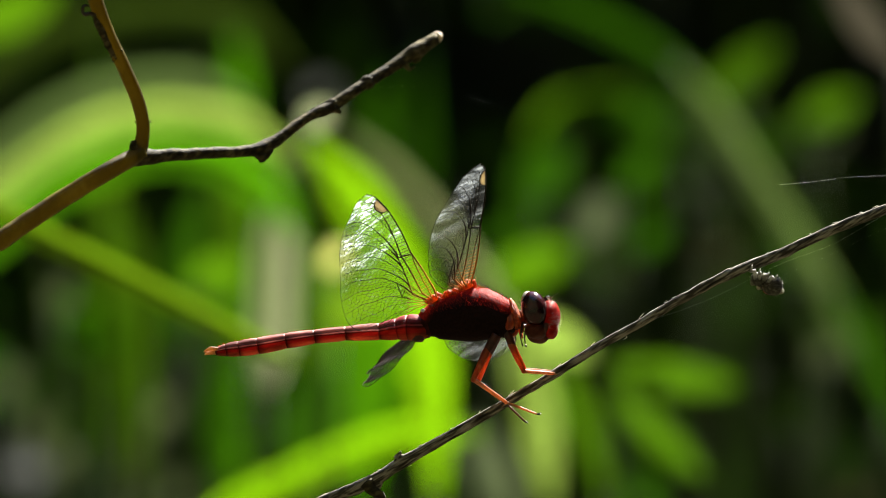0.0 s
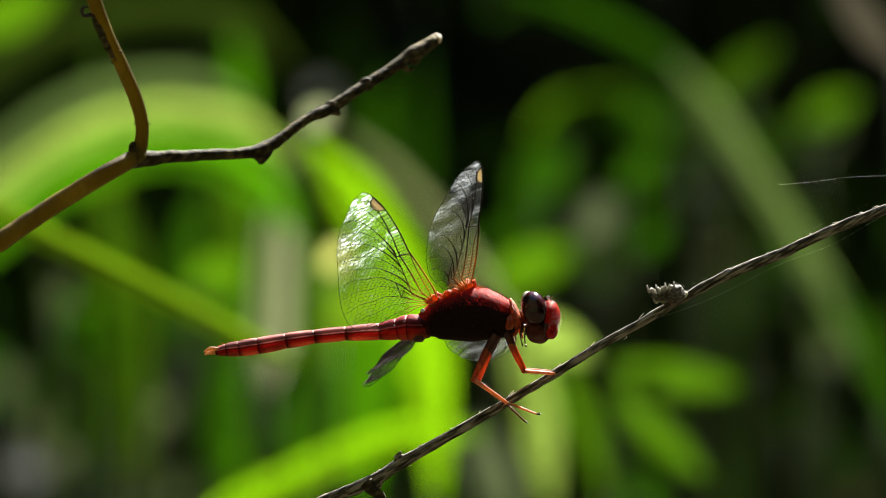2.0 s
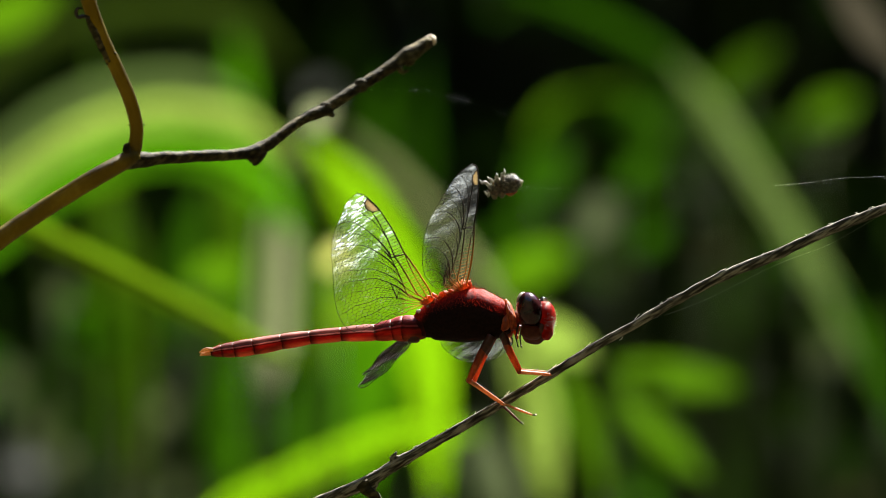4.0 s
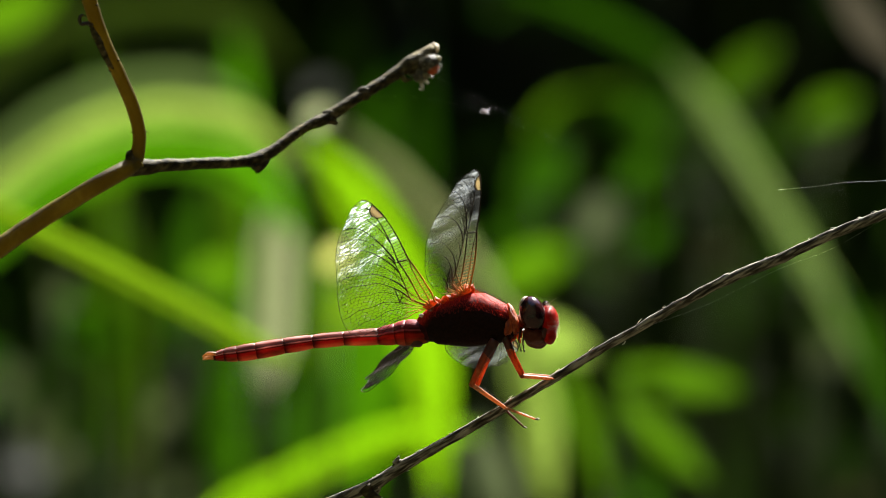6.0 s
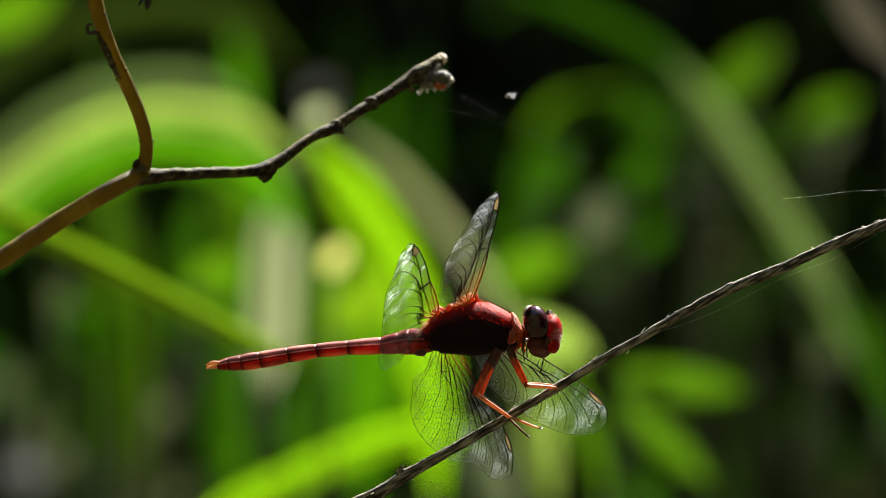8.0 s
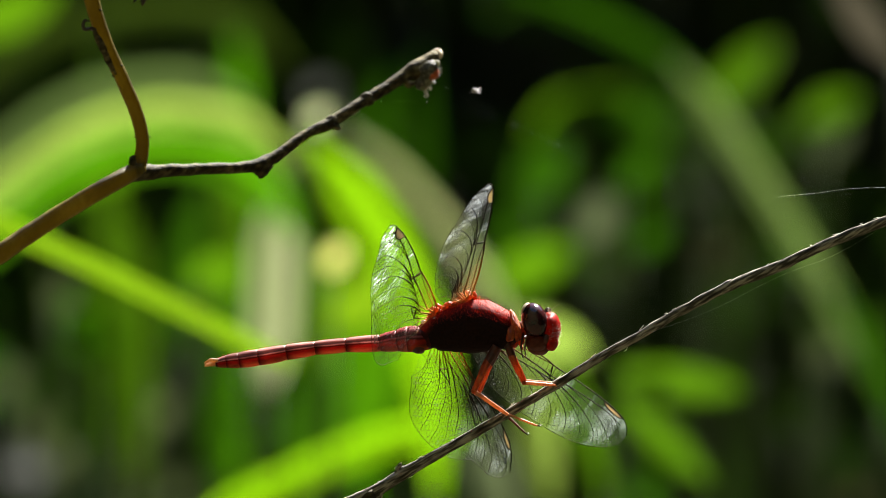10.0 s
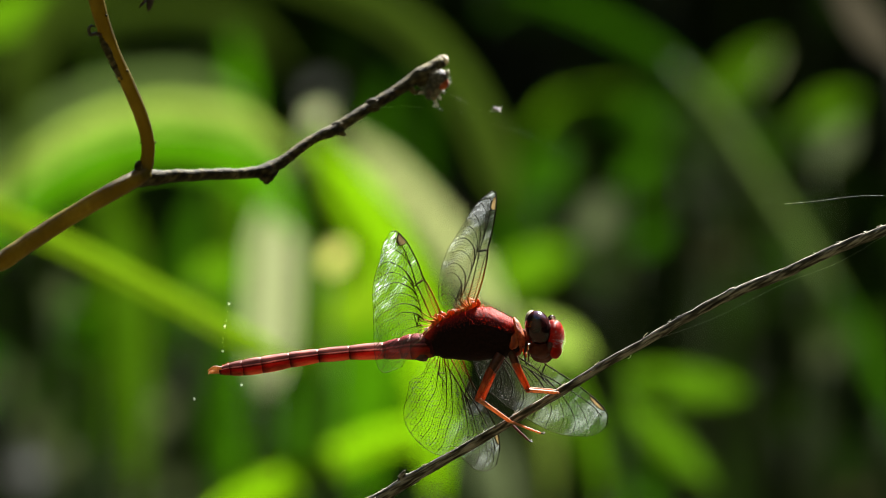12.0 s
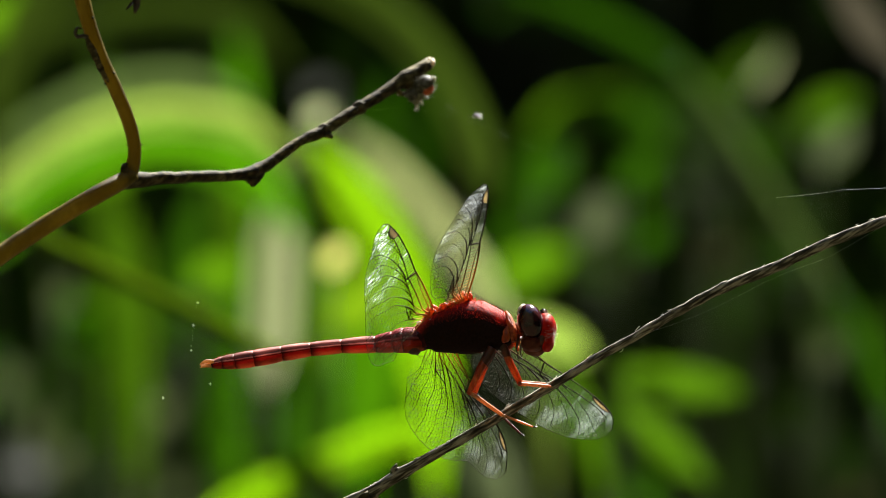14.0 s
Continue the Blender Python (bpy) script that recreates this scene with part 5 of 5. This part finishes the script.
    part("face", lump(mid((974 - 835) * u, -(562 - 565) * u), (1.0, 1.75, 1.62), Matrix.Rotation(radians(12), 3, "Y"), 28, 20, 0.05, 1.6), M_FACE, head, "bright red face")
    part("forehead", lump(mid((974 - 835) * u, -(547 - 565) * u), (0.92, 1.2, 0.85), Matrix.Rotation(radians(30), 3, "Y"), 20, 14, 0.05, 1.6), M_FACE, head, "bright red forehead")
    part("ocellus_knob", lump(mid((969 - 835) * u, -(530 - 565) * u), (0.4, 0.45, 0.38), None, 14, 10), M_EYE, head, "small glossy knob on the crown")
    part("upper_lip", lump(mid((976 - 835) * u, -(586 - 565) * u), (0.6, 1.15, 0.85), Matrix.Rotation(radians(28), 3, "Y"), 18, 12, 0.1, 1.6), M_FACE, head, "dark red upper lip")
    rng = random.Random(8)
    spots = []
    for _ in range(420):
        a, b = rng.uniform(-1.2, 1.2), rng.uniform(-1.1, 1.1)
        d = Vector((math.cos(a) * math.cos(b), math.sin(a), math.sin(b)))
        spots.append((mid((969 - 835) * u, -(563 - 565) * u) + Vector((d.x * 1.15, d.y * 1.6, d.z * 1.85)), d))
    bristles(head, "face_hairs", spots, M_RIM, 9, 0.4, 0.016)
    # legs
    leg(ob, (5.52, -2, 440.59), (3.24, -3, 436.16), (6.78, -0.9, 433.69), (9.96, -0.3, 432.48), 0.4, 21)
    leg(ob, (5.64, 0.4, 440.46), (3.72, 0.8, 435.90), (6.54, 0.6, 433.74), (8.70, 0.9, 431.69), 0.36, 22, True, M_LEG, M_COXA)
    leg(ob, (6.78, -1.6, 441.19), (8.57, -2.3, 437.05), (11.64, -0.75, 436.80), (12.36, 0, 436.62), 0.34, 23)
    leg(ob, (6.96, 0.6, 441.06), (8.7, 1.6, 437.2), (11.7, 0.75, 437.0), (12.7, 0.5, 437.2), 0.3, 24)
    leg(ob, (7.80, -1.2, 441.66), (8.45, -1.9, 442.15), (8.21, -2, 440.71), (8.39, -1.9, 439.93), 0.2, 25, False, M_COXA, M_DARK)
    leg(ob, (7.92, 0.6, 441.54), (8.89, 1.5, 442.02), (8.65, 1.6, 440.57), (8.77, 1.5, 439.85), 0.2, 26, False, M_COXA, M_DARK)
    hinge = {"hind_near": (-0.72, -2.0, 444.85), "fore_near": (2.93, -2.5, 446.17), "hind_far": (0.12, 1.8, 443.27), "fore_far": (3.77, 1.3, 444.59)}
    wings = {"hind_near": wing("hind_wing", HIND_WORN, 28.0, 0.42, M_FILM_GLARE, ob, 31, "clear hind wing with pale glare painted on its skin", 0.03),
             "fore_near": wing("fore_wing", FORE_WORN, 29.0, 0.48, M_FILM_SOFT_GLARE, ob, 32, "clear fore wing with dark veins", 0.024),
             "hind_far": wing("hind_wing", HIND_FULL, 28.6, 0.42, M_FILM, ob, 33, "clear hind wing with dark veins", 0.013),
             "fore_far": wing("fore_wing", FORE_FULL, 29.3, 0.48, M_FILM, ob, 34, "clear fore wing with dark veins", 0.013)}
    return ob, wings, hinge


# ---------------------------------------------------------------- spider, silk
def spider():
    """Small hunting spider; +x is its head end. Origin at its middle."""
    big = 1.35
    ob = thing("spider", mm((34.23, -2, 446.46)), "small grey mottled spider with an orange belly on silk", "spider")
    part("abdomen", lump((-0.75, 0, -0.15), (1.15, 0.95, 1.0), None, 20, 14, 0.12, 2.5), M_SPIDER, ob, "mottled grey abdomen")
    part("carapace", lump((0.8, 0, 0.05), (0.85, 0.75, 0.68), None, 18, 12, 0.1, 2.5), M_SPIDER, ob)
    part("belly_patch", lump((-0.6, -0.45, -0.65), (0.72, 0.62, 0.5), None, 14, 10, 0.1, 3), M_SPIDER_RED, ob, "orange belly patch")
    for x, y, z, r in ((1.2, 0.3, 0.4, 0.36), (0.3, 0.55, 0.5, 0.42), (-0.4, 0.5, 0.6, 0.36), (-1.3, 0.3, 0.45, 0.34), (0.5, -0.4, -0.55, 0.45), (1.25, -0.35, -0.4, 0.42), (-1.75, -0.3, -0.3, 0.4)):
        part("hair_tuft", lump((x, y, z), (r, r * 0.8, r * 0.9), None, 12, 8, 0.5, 4), M_SPIDER_PALE, ob, "pale hair tuft")
    rng = random.Random(14)
    spots = []
    for _ in range(260):
        d = Vector((rng.uniform(-1, 1), rng.uniform(-1, 1), rng.uniform(-0.4, 1))).normalized()
        c, r = ((-0.75, 0, -0.15), 1.0) if rng.random() < 0.6 else ((0.8, 0, 0.05), 0.72)
        spots.append((Vector(c) + d * r, d))
    bristles(ob, "hair_coat", spots, M_SPIDER_LEG, 15, 0.4, 0.025)
    for s in (-1, 1):
        for k in range(4):
            x = 0.85 - 0.3 * k
            reach = (0.55, 0.2, -0.2, -0.55)[k]
            pts = [Vector(q) * big for q in ((x, s * 0.35, 0.0), (x + reach * 0.55, s * 0.85, 0.55), (x + reach * 0.95, s * 1.05, 0.35 + 0.15 * rng.random()), (x + reach * 1.15, s * 0.9, 0.75 + 0.2 * rng.random()))]
            part("leg", tube(pts, [0.24, 0.2, 0.15, 0.06], 0.15, 7, 0.2, 2500), M_SPIDER_LEG, ob)
    return ob


def silk_tuft():
    ob = thing("silk_tuft", mm((34.27, 1, 446.46)), "tiny white tuft of spider silk on a thread", "silk")
    rng = random.Random(15)
    part("wad", lump((0, 0, 0), (0.36, 0.25, 0.24), None, 14, 10, 0.8, 5), M_WAD, ob)
    bm = bmesh.new()
    for _ in range(14):
        d = Vector((rng.uniform(-1, 1), rng.uniform(-0.4, 0.4), rng.uniform(-0.6, 0.6)))
        add_tube(bm, [Vector((0, 0, 0)), d * 0.0004, d * 0.0007 + Vector((0, 0, rng.uniform(-1, 1) * 0.0001))], [0.00003, 0.00003, 0.00001], 3)
    part("loose_silk", bm, M_SILK, ob)
    return ob


def silk_thread(points, radius, label, thin=1.0):
    a = mm(points[0])
    pts, rad = smooth_path([mm(q) - a for q in points], [radius * MM * (1 + (thin - 1) * i / (len(points) - 1)) for i in range(len(points))], 0.001)
    bm = bmesh.new()
    add_tube(bm, pts, rad, 5)
    ob = new("silk_thread", mesh_of(bm, "silk_thread", M_SILK))
    ob.matrix_world = Matrix.Translation(a)
    return tagged(ob, label, "silk", "spider silk")


TWIG = perch_twig()
STEM = forked_stem()
FLY, WINGS, HINGES = dragonfly()
SPIDER = spider()
TUFT = silk_tuft()
THREAD_ARM = silk_thread([(-8.83, 56, 467.54), (-4.54, 57, 467.67), (-0.86, 56, 467.42), (2.82, 53, 466.48), (7.09, 48, 465.04), (14.98, 38, 461.94), (22.79, 26, 459.15), (31.11, 12, 457.42), (39.39, 2, 457.15), (46.96, -4, 457.79), (54.83, -6, 458.32)], 0.0011, "faint thread of spider silk slung from the branch across the gap", 0.0)
THREAD_SIDE = silk_thread([(35.73, -2, 456.83), (39.31, -3, 457.13), (42.89, -4, 457.61), (46.95, -5, 457.78), (54.83, -6, 458.20)], 0.006, "fine taut thread of spider silk")
THREAD_LOW = silk_thread([(20.75, -0.7, 441.96), (28.24, -1.6, 444.66), (35.74, -1.6, 448.38), (41.13, -1.6, 450.42), (45.64, -1.2, 452.94), (51.35, -0.4, 456.18)], 0.004, "fine sunlit thread of spider silk under the twig")

DRAGLINE = silk_thread([(34.23, -2, 446.46), (40.0, -1.9, 448.9), (47.0, -1.7, 452.2), (56.0, -1.4, 456.2)], 0.0008, "fine dragline of silk behind the spider")



def silk_strand():
    """A loose strand with specks of fluff that drifts past the tail."""
    o = mm((-23.2, 46, 440.4))
    ob = thing("silk_strand", o, "loose drifting strand of silk with tiny white specks", "silk", "spider silk")
    knots = [(0.55, 0, 3.4), (0.1, 0, 0.95), (-0.15, 0, -1.75), (1.9, 0, -5.4), (-3.2, 0, -6.9)]
    part("strand", tube(knots[:3], [0.0014] * 3, 0.3, 4), M_SILK, ob)
    for p, r in zip(knots, (0.07, 0.1, 0.08, 0.08, 0.09)):
        part("speck", lump(p, (r, r * 0.7, r * 1.2), None, 10, 8, 0.6, 6), M_SILK, ob)
    return ob


STRAND = silk_strand()


# ---------------------------------------------------------------- what moves
def sway(home, rows, turns=0.0):
    """Rows of (seconds, mm to the right, mm up) about a home pose; turns: degrees of roll for each mm down."""
    out = []
    for t, dx, dz in rows:
        m = Matrix.Translation((dx * MM, 0, dz * MM)) @ home
        if turns:
            m = m @ Matrix.Rotation(radians(-dz * turns), 4, "Y")
        out.append((t, m))
    return out


def motions():
    u = 0.06
    twig = [(0, 0, 0), (0.5, -5, -4.5), (1, -7, -11), (1.5, -2, 0), (2, 0, 0), (2.5, 0, 5), (3, 0, 3), (3.3, -4, -2), (4.2, -8, 2), (5.5, -8, -3), (6, -3, 9), (6.5, 4, 17), (7, 8, 35), (7.5, 9, 32), (8, 3.5, 25), (9.2, 1, 22), (10.5, 0.5, 20), (11, 3, 23), (11.5, 6, 25), (12, 7, 34), (12.5, 7, 34), (13, 7, 38), (13.5, 0, 31), (14, -7, 22.5)]
    stem = [(0, 0, 0), (0.5, -7.5, -2), (1, -13, -3), (1.5, -1.8, 1.2), (2, -1.5, 3), (2.5, 0, 6.5), (3, 0, 6), (3.3, -7, 6), (4.2, -12, 5), (5.5, -14, 6), (6, -7, 18), (6.5, 6, 20.5), (7, 12.5, 39), (7.5, 14.5, 37.5), (8, 5.5, 34.5), (9.2, -1, 29), (10.5, -1.5, 27), (11, 3, 29.5), (11.5, 6, 28.5), (12, 8.5, 37), (12.5, 8, 38.5), (13, 10, 40.5), (13.5, -5, 49.5), (14, -16, 41)]
    twig = [(t, x * u, -y * u) for t, x, y in twig]
    stem = [(t, x * u, -y * u) for t, x, y in stem]
    twig_home = TWIG.matrix_world.copy()
    walk(TWIG, sway(twig_home, twig))
    walk(FLY, sway(BODY, twig))
    walk(STEM, sway(STEM.matrix_world.copy(), stem, 0.27))
    for ob in (THREAD_SIDE, THREAD_LOW):
        walk(ob, sway(ob.matrix_world.copy(), twig))
    walk(THREAD_ARM, sway(THREAD_ARM.matrix_world.copy(), stem))
    walk(GUST, sway(GUST.matrix_world.copy(), [(0, -14, 42), (8.2, -14, 42), (11.0, -13, 40), (11.5, -8, 28), (12.0, -1, 3), (12.5, 0, 0), (13.2, -2, 3), (13.6, -4, 6), (14, -4, 5)]))
    walk(STRAND, sway(STRAND.matrix_world.copy(), [(0, -45, -6), (10.6, -45, -6), (11.0, -33, -5), (11.6, -7, -1), (12.0, -0.5, 0.3), (12.4, -0.8, 0.2), (13.0, 0, 0), (13.4, -0.6, 0.1), (13.7, -2.0, 0.2), (14.0, -3.9, 0.4)]))
    for key in ("broad", "droop"):
        herb_ob = SHOOTS[key][0]
        walk(herb_ob, sway(herb_ob.matrix_world.copy(), [(0, 0, 0), (3.2, 0.2, -0.1), (5.5, 0.3, -0.3), (7.0, 1.2, -1.0), (8.2, 1.0, -0.9), (10.3, 0.8, -0.8), (12.0, 1.5, -1.2), (13.0, 1.6, -1.3), (14.0, 0.8, -1.0)]))
    # leaves rolled to imitate passing sun and shade: seconds and degrees about their own length
    twists = {
        "lime": [(0, -13), (1.5, -8), (2.5, -16), (3.2, -14), (5.3, -10), (6.0, 4), (6.5, 0), (7.5, -12), (8.2, -12), (10.3, 38), (10.9, 26), (11.3, -6), (11.8, 12), (12.2, -12), (12.6, -30), (13.0, -36), (14.0, -35)],
        "straw": [(0, 34), (3.2, 38), (5.5, 32), (7.0, 22), (8.2, 24), (10.3, 22), (11.5, 12), (12.2, -10), (13.0, -14), (13.5, 8), (14.0, 26)],
        "grey": [(0, 34), (3.2, 35), (5.5, 33), (7.0, 26), (8.2, 28), (10.3, 24), (11.5, 14), (12.2, -16), (13.0, -30), (13.5, -8), (14.0, 8)],
        "upright": [(0, 30), (3.2, 34), (5.5, 40), (8.2, 34), (10.3, 20), (11.5, 10), (12.5, 0), (13.2, 0), (14.0, 8)],
        "pale": [(0, -62), (5.5, -58), (8.2, -50), (10.3, -50), (11.5, -40), (12.3, -10), (13.0, 5), (14.0, 8)],
        "knot": [(0, -66), (5.5, -60), (8.2, -54), (10.3, -50), (11.5, -36), (12.3, -8), (14.0, 5)],
        "beam": [(0, -30), (2.5, -42), (6.0, -30), (7.5, -10), (10.3, -4), (12.0, -25), (13.0, -10), (14.0, -50)],
        "strip": [(0, -6), (6.0, 0), (8.2, 12), (10.3, 18), (11.5, 30), (12.5, 42), (14.0, 46)],
        "slant": [(0, 12), (2.5, 2), (5.5, -10), (6.5, -12), (7.5, -4), (8.2, 0), (10.3, 2), (11.2, 8), (12.0, 24), (13.0, 30), (14.0, 36)]}
    for key, rows in twists.items():
        leaf, axis = SHOOTS[key][1:]
        home = leaf.matrix_basis.copy()
        walk(leaf, [(t, home @ Matrix.Rotation(radians(a), 4, axis)) for t, a in rows])
    # wings: seconds, way of the span, way towards the hind edge
    poses = {
        "hind_near": [(0, (-0.219, -0.879, 0.424), (-0.858, -0.033, -0.513)), (0.5, (-0.212, -0.885, 0.414), (-0.858, -0.033, -0.513)), (1, (-0.234, -0.875, 0.424), (-0.858, -0.033, -0.513)), (1.5, (-0.229, -0.873, 0.431), (-0.858, -0.033, -0.513)), (2, (-0.234, -0.871, 0.431), (-0.858, -0.033, -0.513)), (2.5, (-0.224, -0.878, 0.424), (-0.858, -0.033, -0.513)), (3, (-0.234, -0.870, 0.434), (-0.858, -0.033, -0.513)), (4.2, (-0.239, -0.870, 0.431), (-0.858, -0.033, -0.513)), (5.5, (-0.241, -0.869, 0.431), (-0.858, -0.033, -0.513)), (6, (-0.231, -0.877, 0.422), (-0.858, -0.033, -0.513)), (6.5, (-0.221, -0.877, 0.426), (-0.858, -0.033, -0.513)), (6.83, (-0.219, -0.879, 0.424), (-0.858, -0.033, -0.513)), (6.99, (-0.085, -0.955, 0.28), (-0.42, -0.21, -0.87)), (7.2, (-0.079, -0.952, 0.297), (-0.608, -0.19, -0.771)), (8.2, (-0.088, -0.948, 0.305), (-0.607, -0.191, -0.771)), (10.3, (-0.152, -0.917, 0.366), (-0.606, -0.206, -0.768)), (14, (-0.158, -0.915, 0.371), (-0.607, -0.207, -0.768))],
        "fore_near": [(0, (0.072, -0.881, 0.467), (-0.895, -0.265, -0.36)), (0.5, (0.070, -0.882, 0.467), (-0.895, -0.265, -0.36)), (1, (0.058, -0.880, 0.472), (-0.895, -0.265, -0.36)), (1.5, (0.062, -0.876, 0.479), (-0.895, -0.265, -0.36)), (2, (0.058, -0.876, 0.479), (-0.895, -0.265, -0.36)), (2.5, (0.065, -0.879, 0.472), (-0.895, -0.265, -0.36)), (3, (0.065, -0.879, 0.472), (-0.895, -0.265, -0.36)), (4.2, (0.058, -0.880, 0.472), (-0.895, -0.265, -0.36)), (5.5, (0.053, -0.880, 0.472), (-0.895, -0.265, -0.36)), (6, (0.058, -0.882, 0.467), (-0.895, -0.265, -0.36)), (6.5, (0.058, -0.876, 0.479), (-0.895, -0.265, -0.36)), (6.83, (0.062, -0.877, 0.477), (-0.895, -0.265, -0.36)), (6.99, (0.12, -0.89, 0.43), (-0.55, -0.37, -0.74)), (7.2, (0.117, -0.899, 0.422), (-0.804, -0.335, -0.492)), (8.2, (0.115, -0.898, 0.424), (-0.806, -0.333, -0.488)), (10.3, (0.098, -0.89, 0.444), (-0.836, -0.315, -0.449)), (14, (0.097, -0.89, 0.445), (-0.837, -0.315, -0.447))],
        "hind_far": [(0, (-0.19, 0.972, -0.133), (-0.662, -0.198, -0.722)), (6.1, (-0.19, 0.972, -0.136), (-0.66, -0.2, -0.725)), (6.3, (-0.12, 0.967, -0.22), (-0.75, -0.21, -0.62)), (6.6, (0, 0.935, -0.355), (-0.831, -0.197, -0.521)), (6.83, (0.079, 0.912, -0.404), (-0.808, -0.179, -0.562)), (6.99, (0.34, 0.79, -0.49), (-0.46, -0.32, -0.83)), (7.2, (0.291, 0.824, -0.486), (-0.492, -0.307, -0.815)), (8.2, (0.291, 0.824, -0.486), (-0.492, -0.307, -0.815)), (10.5, (0.291, 0.824, -0.486), (-0.492, -0.307, -0.815)), (11, (0.265, 0.845, -0.465), (-0.53, -0.275, -0.8)), (11.5, (0.234, 0.868, -0.438), (-0.577, -0.239, -0.781)), (12, (0.234, 0.868, -0.438), (-0.577, -0.239, -0.781)), (12.5, (0.25, 0.855, -0.453), (-0.552, -0.26, -0.791)), (13, (0.291, 0.824, -0.486), (-0.492, -0.307, -0.815)), (13.5, (0.291, 0.824, -0.486), (-0.492, -0.307, -0.815)), (14, (0.291, 0.824, -0.486), (-0.492, -0.307, -0.815))],
        "fore_far": [(0, (0.173, 0.972, -0.159), (-0.843, 0.062, -0.535)), (6.1, (0.19, 0.968, -0.165), (-0.82, 0.061, -0.56)), (6.3, (0.256, 0.948, -0.189), (-0.725, 0.059, -0.686)), (6.6, (0.311, 0.919, -0.242), (-0.702, 0.05, -0.711)), (6.83, (0.382, 0.88, -0.283), (-0.625, 0.02, -0.78)), (6.99, (0.55, 0.75, -0.37), (-0.52, -0.035, -0.853)), (7.2, (0.503, 0.795, -0.339), (-0.52, -0.035, -0.853)), (8.2, (0.51, 0.788, -0.345), (-0.53, -0.03, -0.845)), (10.5, (0.593, 0.69, -0.412), (-0.6, 0.04, -0.79)), (11, (0.525, 0.77, -0.362), (-0.64, 0.08, -0.76)), (11.5, (0.503, 0.792, -0.346), (-0.66, 0.095, -0.744)), (12, (0.505, 0.79, -0.348), (-0.662, 0.096, -0.743)), (12.5, (0.52, 0.775, -0.365), (-0.65, 0.09, -0.75)), (13, (0.545, 0.742, -0.384), (-0.63, 0.07, -0.77)), (13.5, (0.543, 0.748, -0.376), (-0.63, 0.07, -0.77)), (14, (0.553, 0.74, -0.379), (-0.63, 0.07, -0.77))]}
    for key, rows in poses.items():
        out = []
        for t, span, back in rows:
            x = Vector(span).normalized()
            y = Vector(back)
            y = (y - x * y.dot(x)).normalized()
            m = Matrix((x, y, x.cross(y))).transposed()
            out.append((t, INTO_BODY @ Matrix.LocRotScale(mm(HINGES[key]), m.to_quaternion(), None)))
        walk(WINGS[key], out)
    # the spider climbs its thread from the twig to the end of the side branch
    way = [(0, (34.23, -2, 446.46), 180, -20), (0.4, (33.45, -2, 447.24), 180, -10), (0.8, (31.00, -2, 446.58), 180, 0), (1.2, (27.46, -1.5, 445.44), 180, 5), (1.5, (25.96, -1.5, 443.76), 180, 15), (1.8, (24.65, -1, 446.64), 180, 5), (2.1, (23.21, -1, 444.72), 180, 10), (2.4, (20.58, 0, 444.90), 180, 5), (2.7, (18.43, 1, 444.78), 180, 0), (3.0, (17.65, 2, 445.74), 180, 0), (3.2, (13.75, 2, 447.78), 180, 10), (4.0, (6.44, 30, 456.74), 180, 25), (4.8, (0.06, 54, 466.00), 180, 40), (5.3, (-1.90, 60.2, 470.09), 180, 50), (5.6, (-2.40, 60.2, 470.34), 180, 50), (5.9, (-2.09, 60.2, 469.72), 180, 50), (6.2, (-1.60, 60.2, 469.36), 180, 50), (6.5, (-0.86, 60.2, 469.72), 180, 50), (6.8, (-0.98, 60.2, 468.86), 180, 50), (7.1, (-0.49, 60.2, 468.25), 180, 50), (7.4, (-0.06, 60.2, 468.56), 180, 45), (7.7, (-0.25, 60.2, 468.13), 180, 20), (8.0, (-0.98, 60.2, 468.37), 180, 10), (8.2, (-1.29, 60.2, 468.25), 180, 10), (9.2, (-1.66, 60.2, 468.86), 180, 60), (10.3, (-1.90, 60.2, 468.74), 180, 60), (11.0, (-1.23, 60.2, 468.43), 180, 60), (12.0, (-0.80, 60.2, 467.76), 180, 60), (13.0, (-0.61, 60.2, 467.45), 180, 50), (13.5, (-1.54, 60.2, 466.84), 180, 50), (14.0, (-2.52, 60.2, 467.27), 180, 50)]
    walk(SPIDER, [(t, Matrix.Translation(mm(p)) @ pose(0, 0, 0, 0 if t < 3.5 else 30 if t < 4.5 else 75, lean, turn)) for t, p, turn, lean in way])
    walk(DRAGLINE, [(t, Matrix.Translation(mm(p)) @ pose(0, 0, 0, 0, 0 if t < 3.5 else 25 if t < 4.5 else 52, 0)) for t, p, turn, lean in way])
    tuft = [(t, Vector(p) + Vector((0, 1.4, 0.1))) for t, p, turn, lean in way if t < 3.4] + [(4.0, (6.75, 32, 456.62)), (4.8, (1.90, 52, 464.76)), (5.3, (1.84, 60, 467.33)), (5.6, (2.52, 60, 468.25)), (5.9, (4.49, 60, 465.67)), (6.2, (4.49, 60, 464.62)), (6.5, (6.57, 60, 466.47)), (6.8, (6.82, 60, 465.85)), (7.1, (7.43, 60, 464.13)), (7.4, (8.05, 60, 464.32)), (7.7, (8.23, 60, 465.91)), (8.0, (7.31, 60, 466.65)), (8.2, (5.71, 60, 465.42)), (9.2, (4.06, 60, 466.65)), (10.3, (3.44, 60, 467.26)), (11.0, (4.85, 60, 467.02)), (12.0, (5.78, 60, 465.18)), (13.0, (5.90, 60, 465.18)), (13.5, (4.55, 60, 464.44)), (14.0, (3.69, 60, 464.50))]
    walk(TUFT, [(t, Matrix.Translation(mm(p))) for t, p in tuft])


motions()
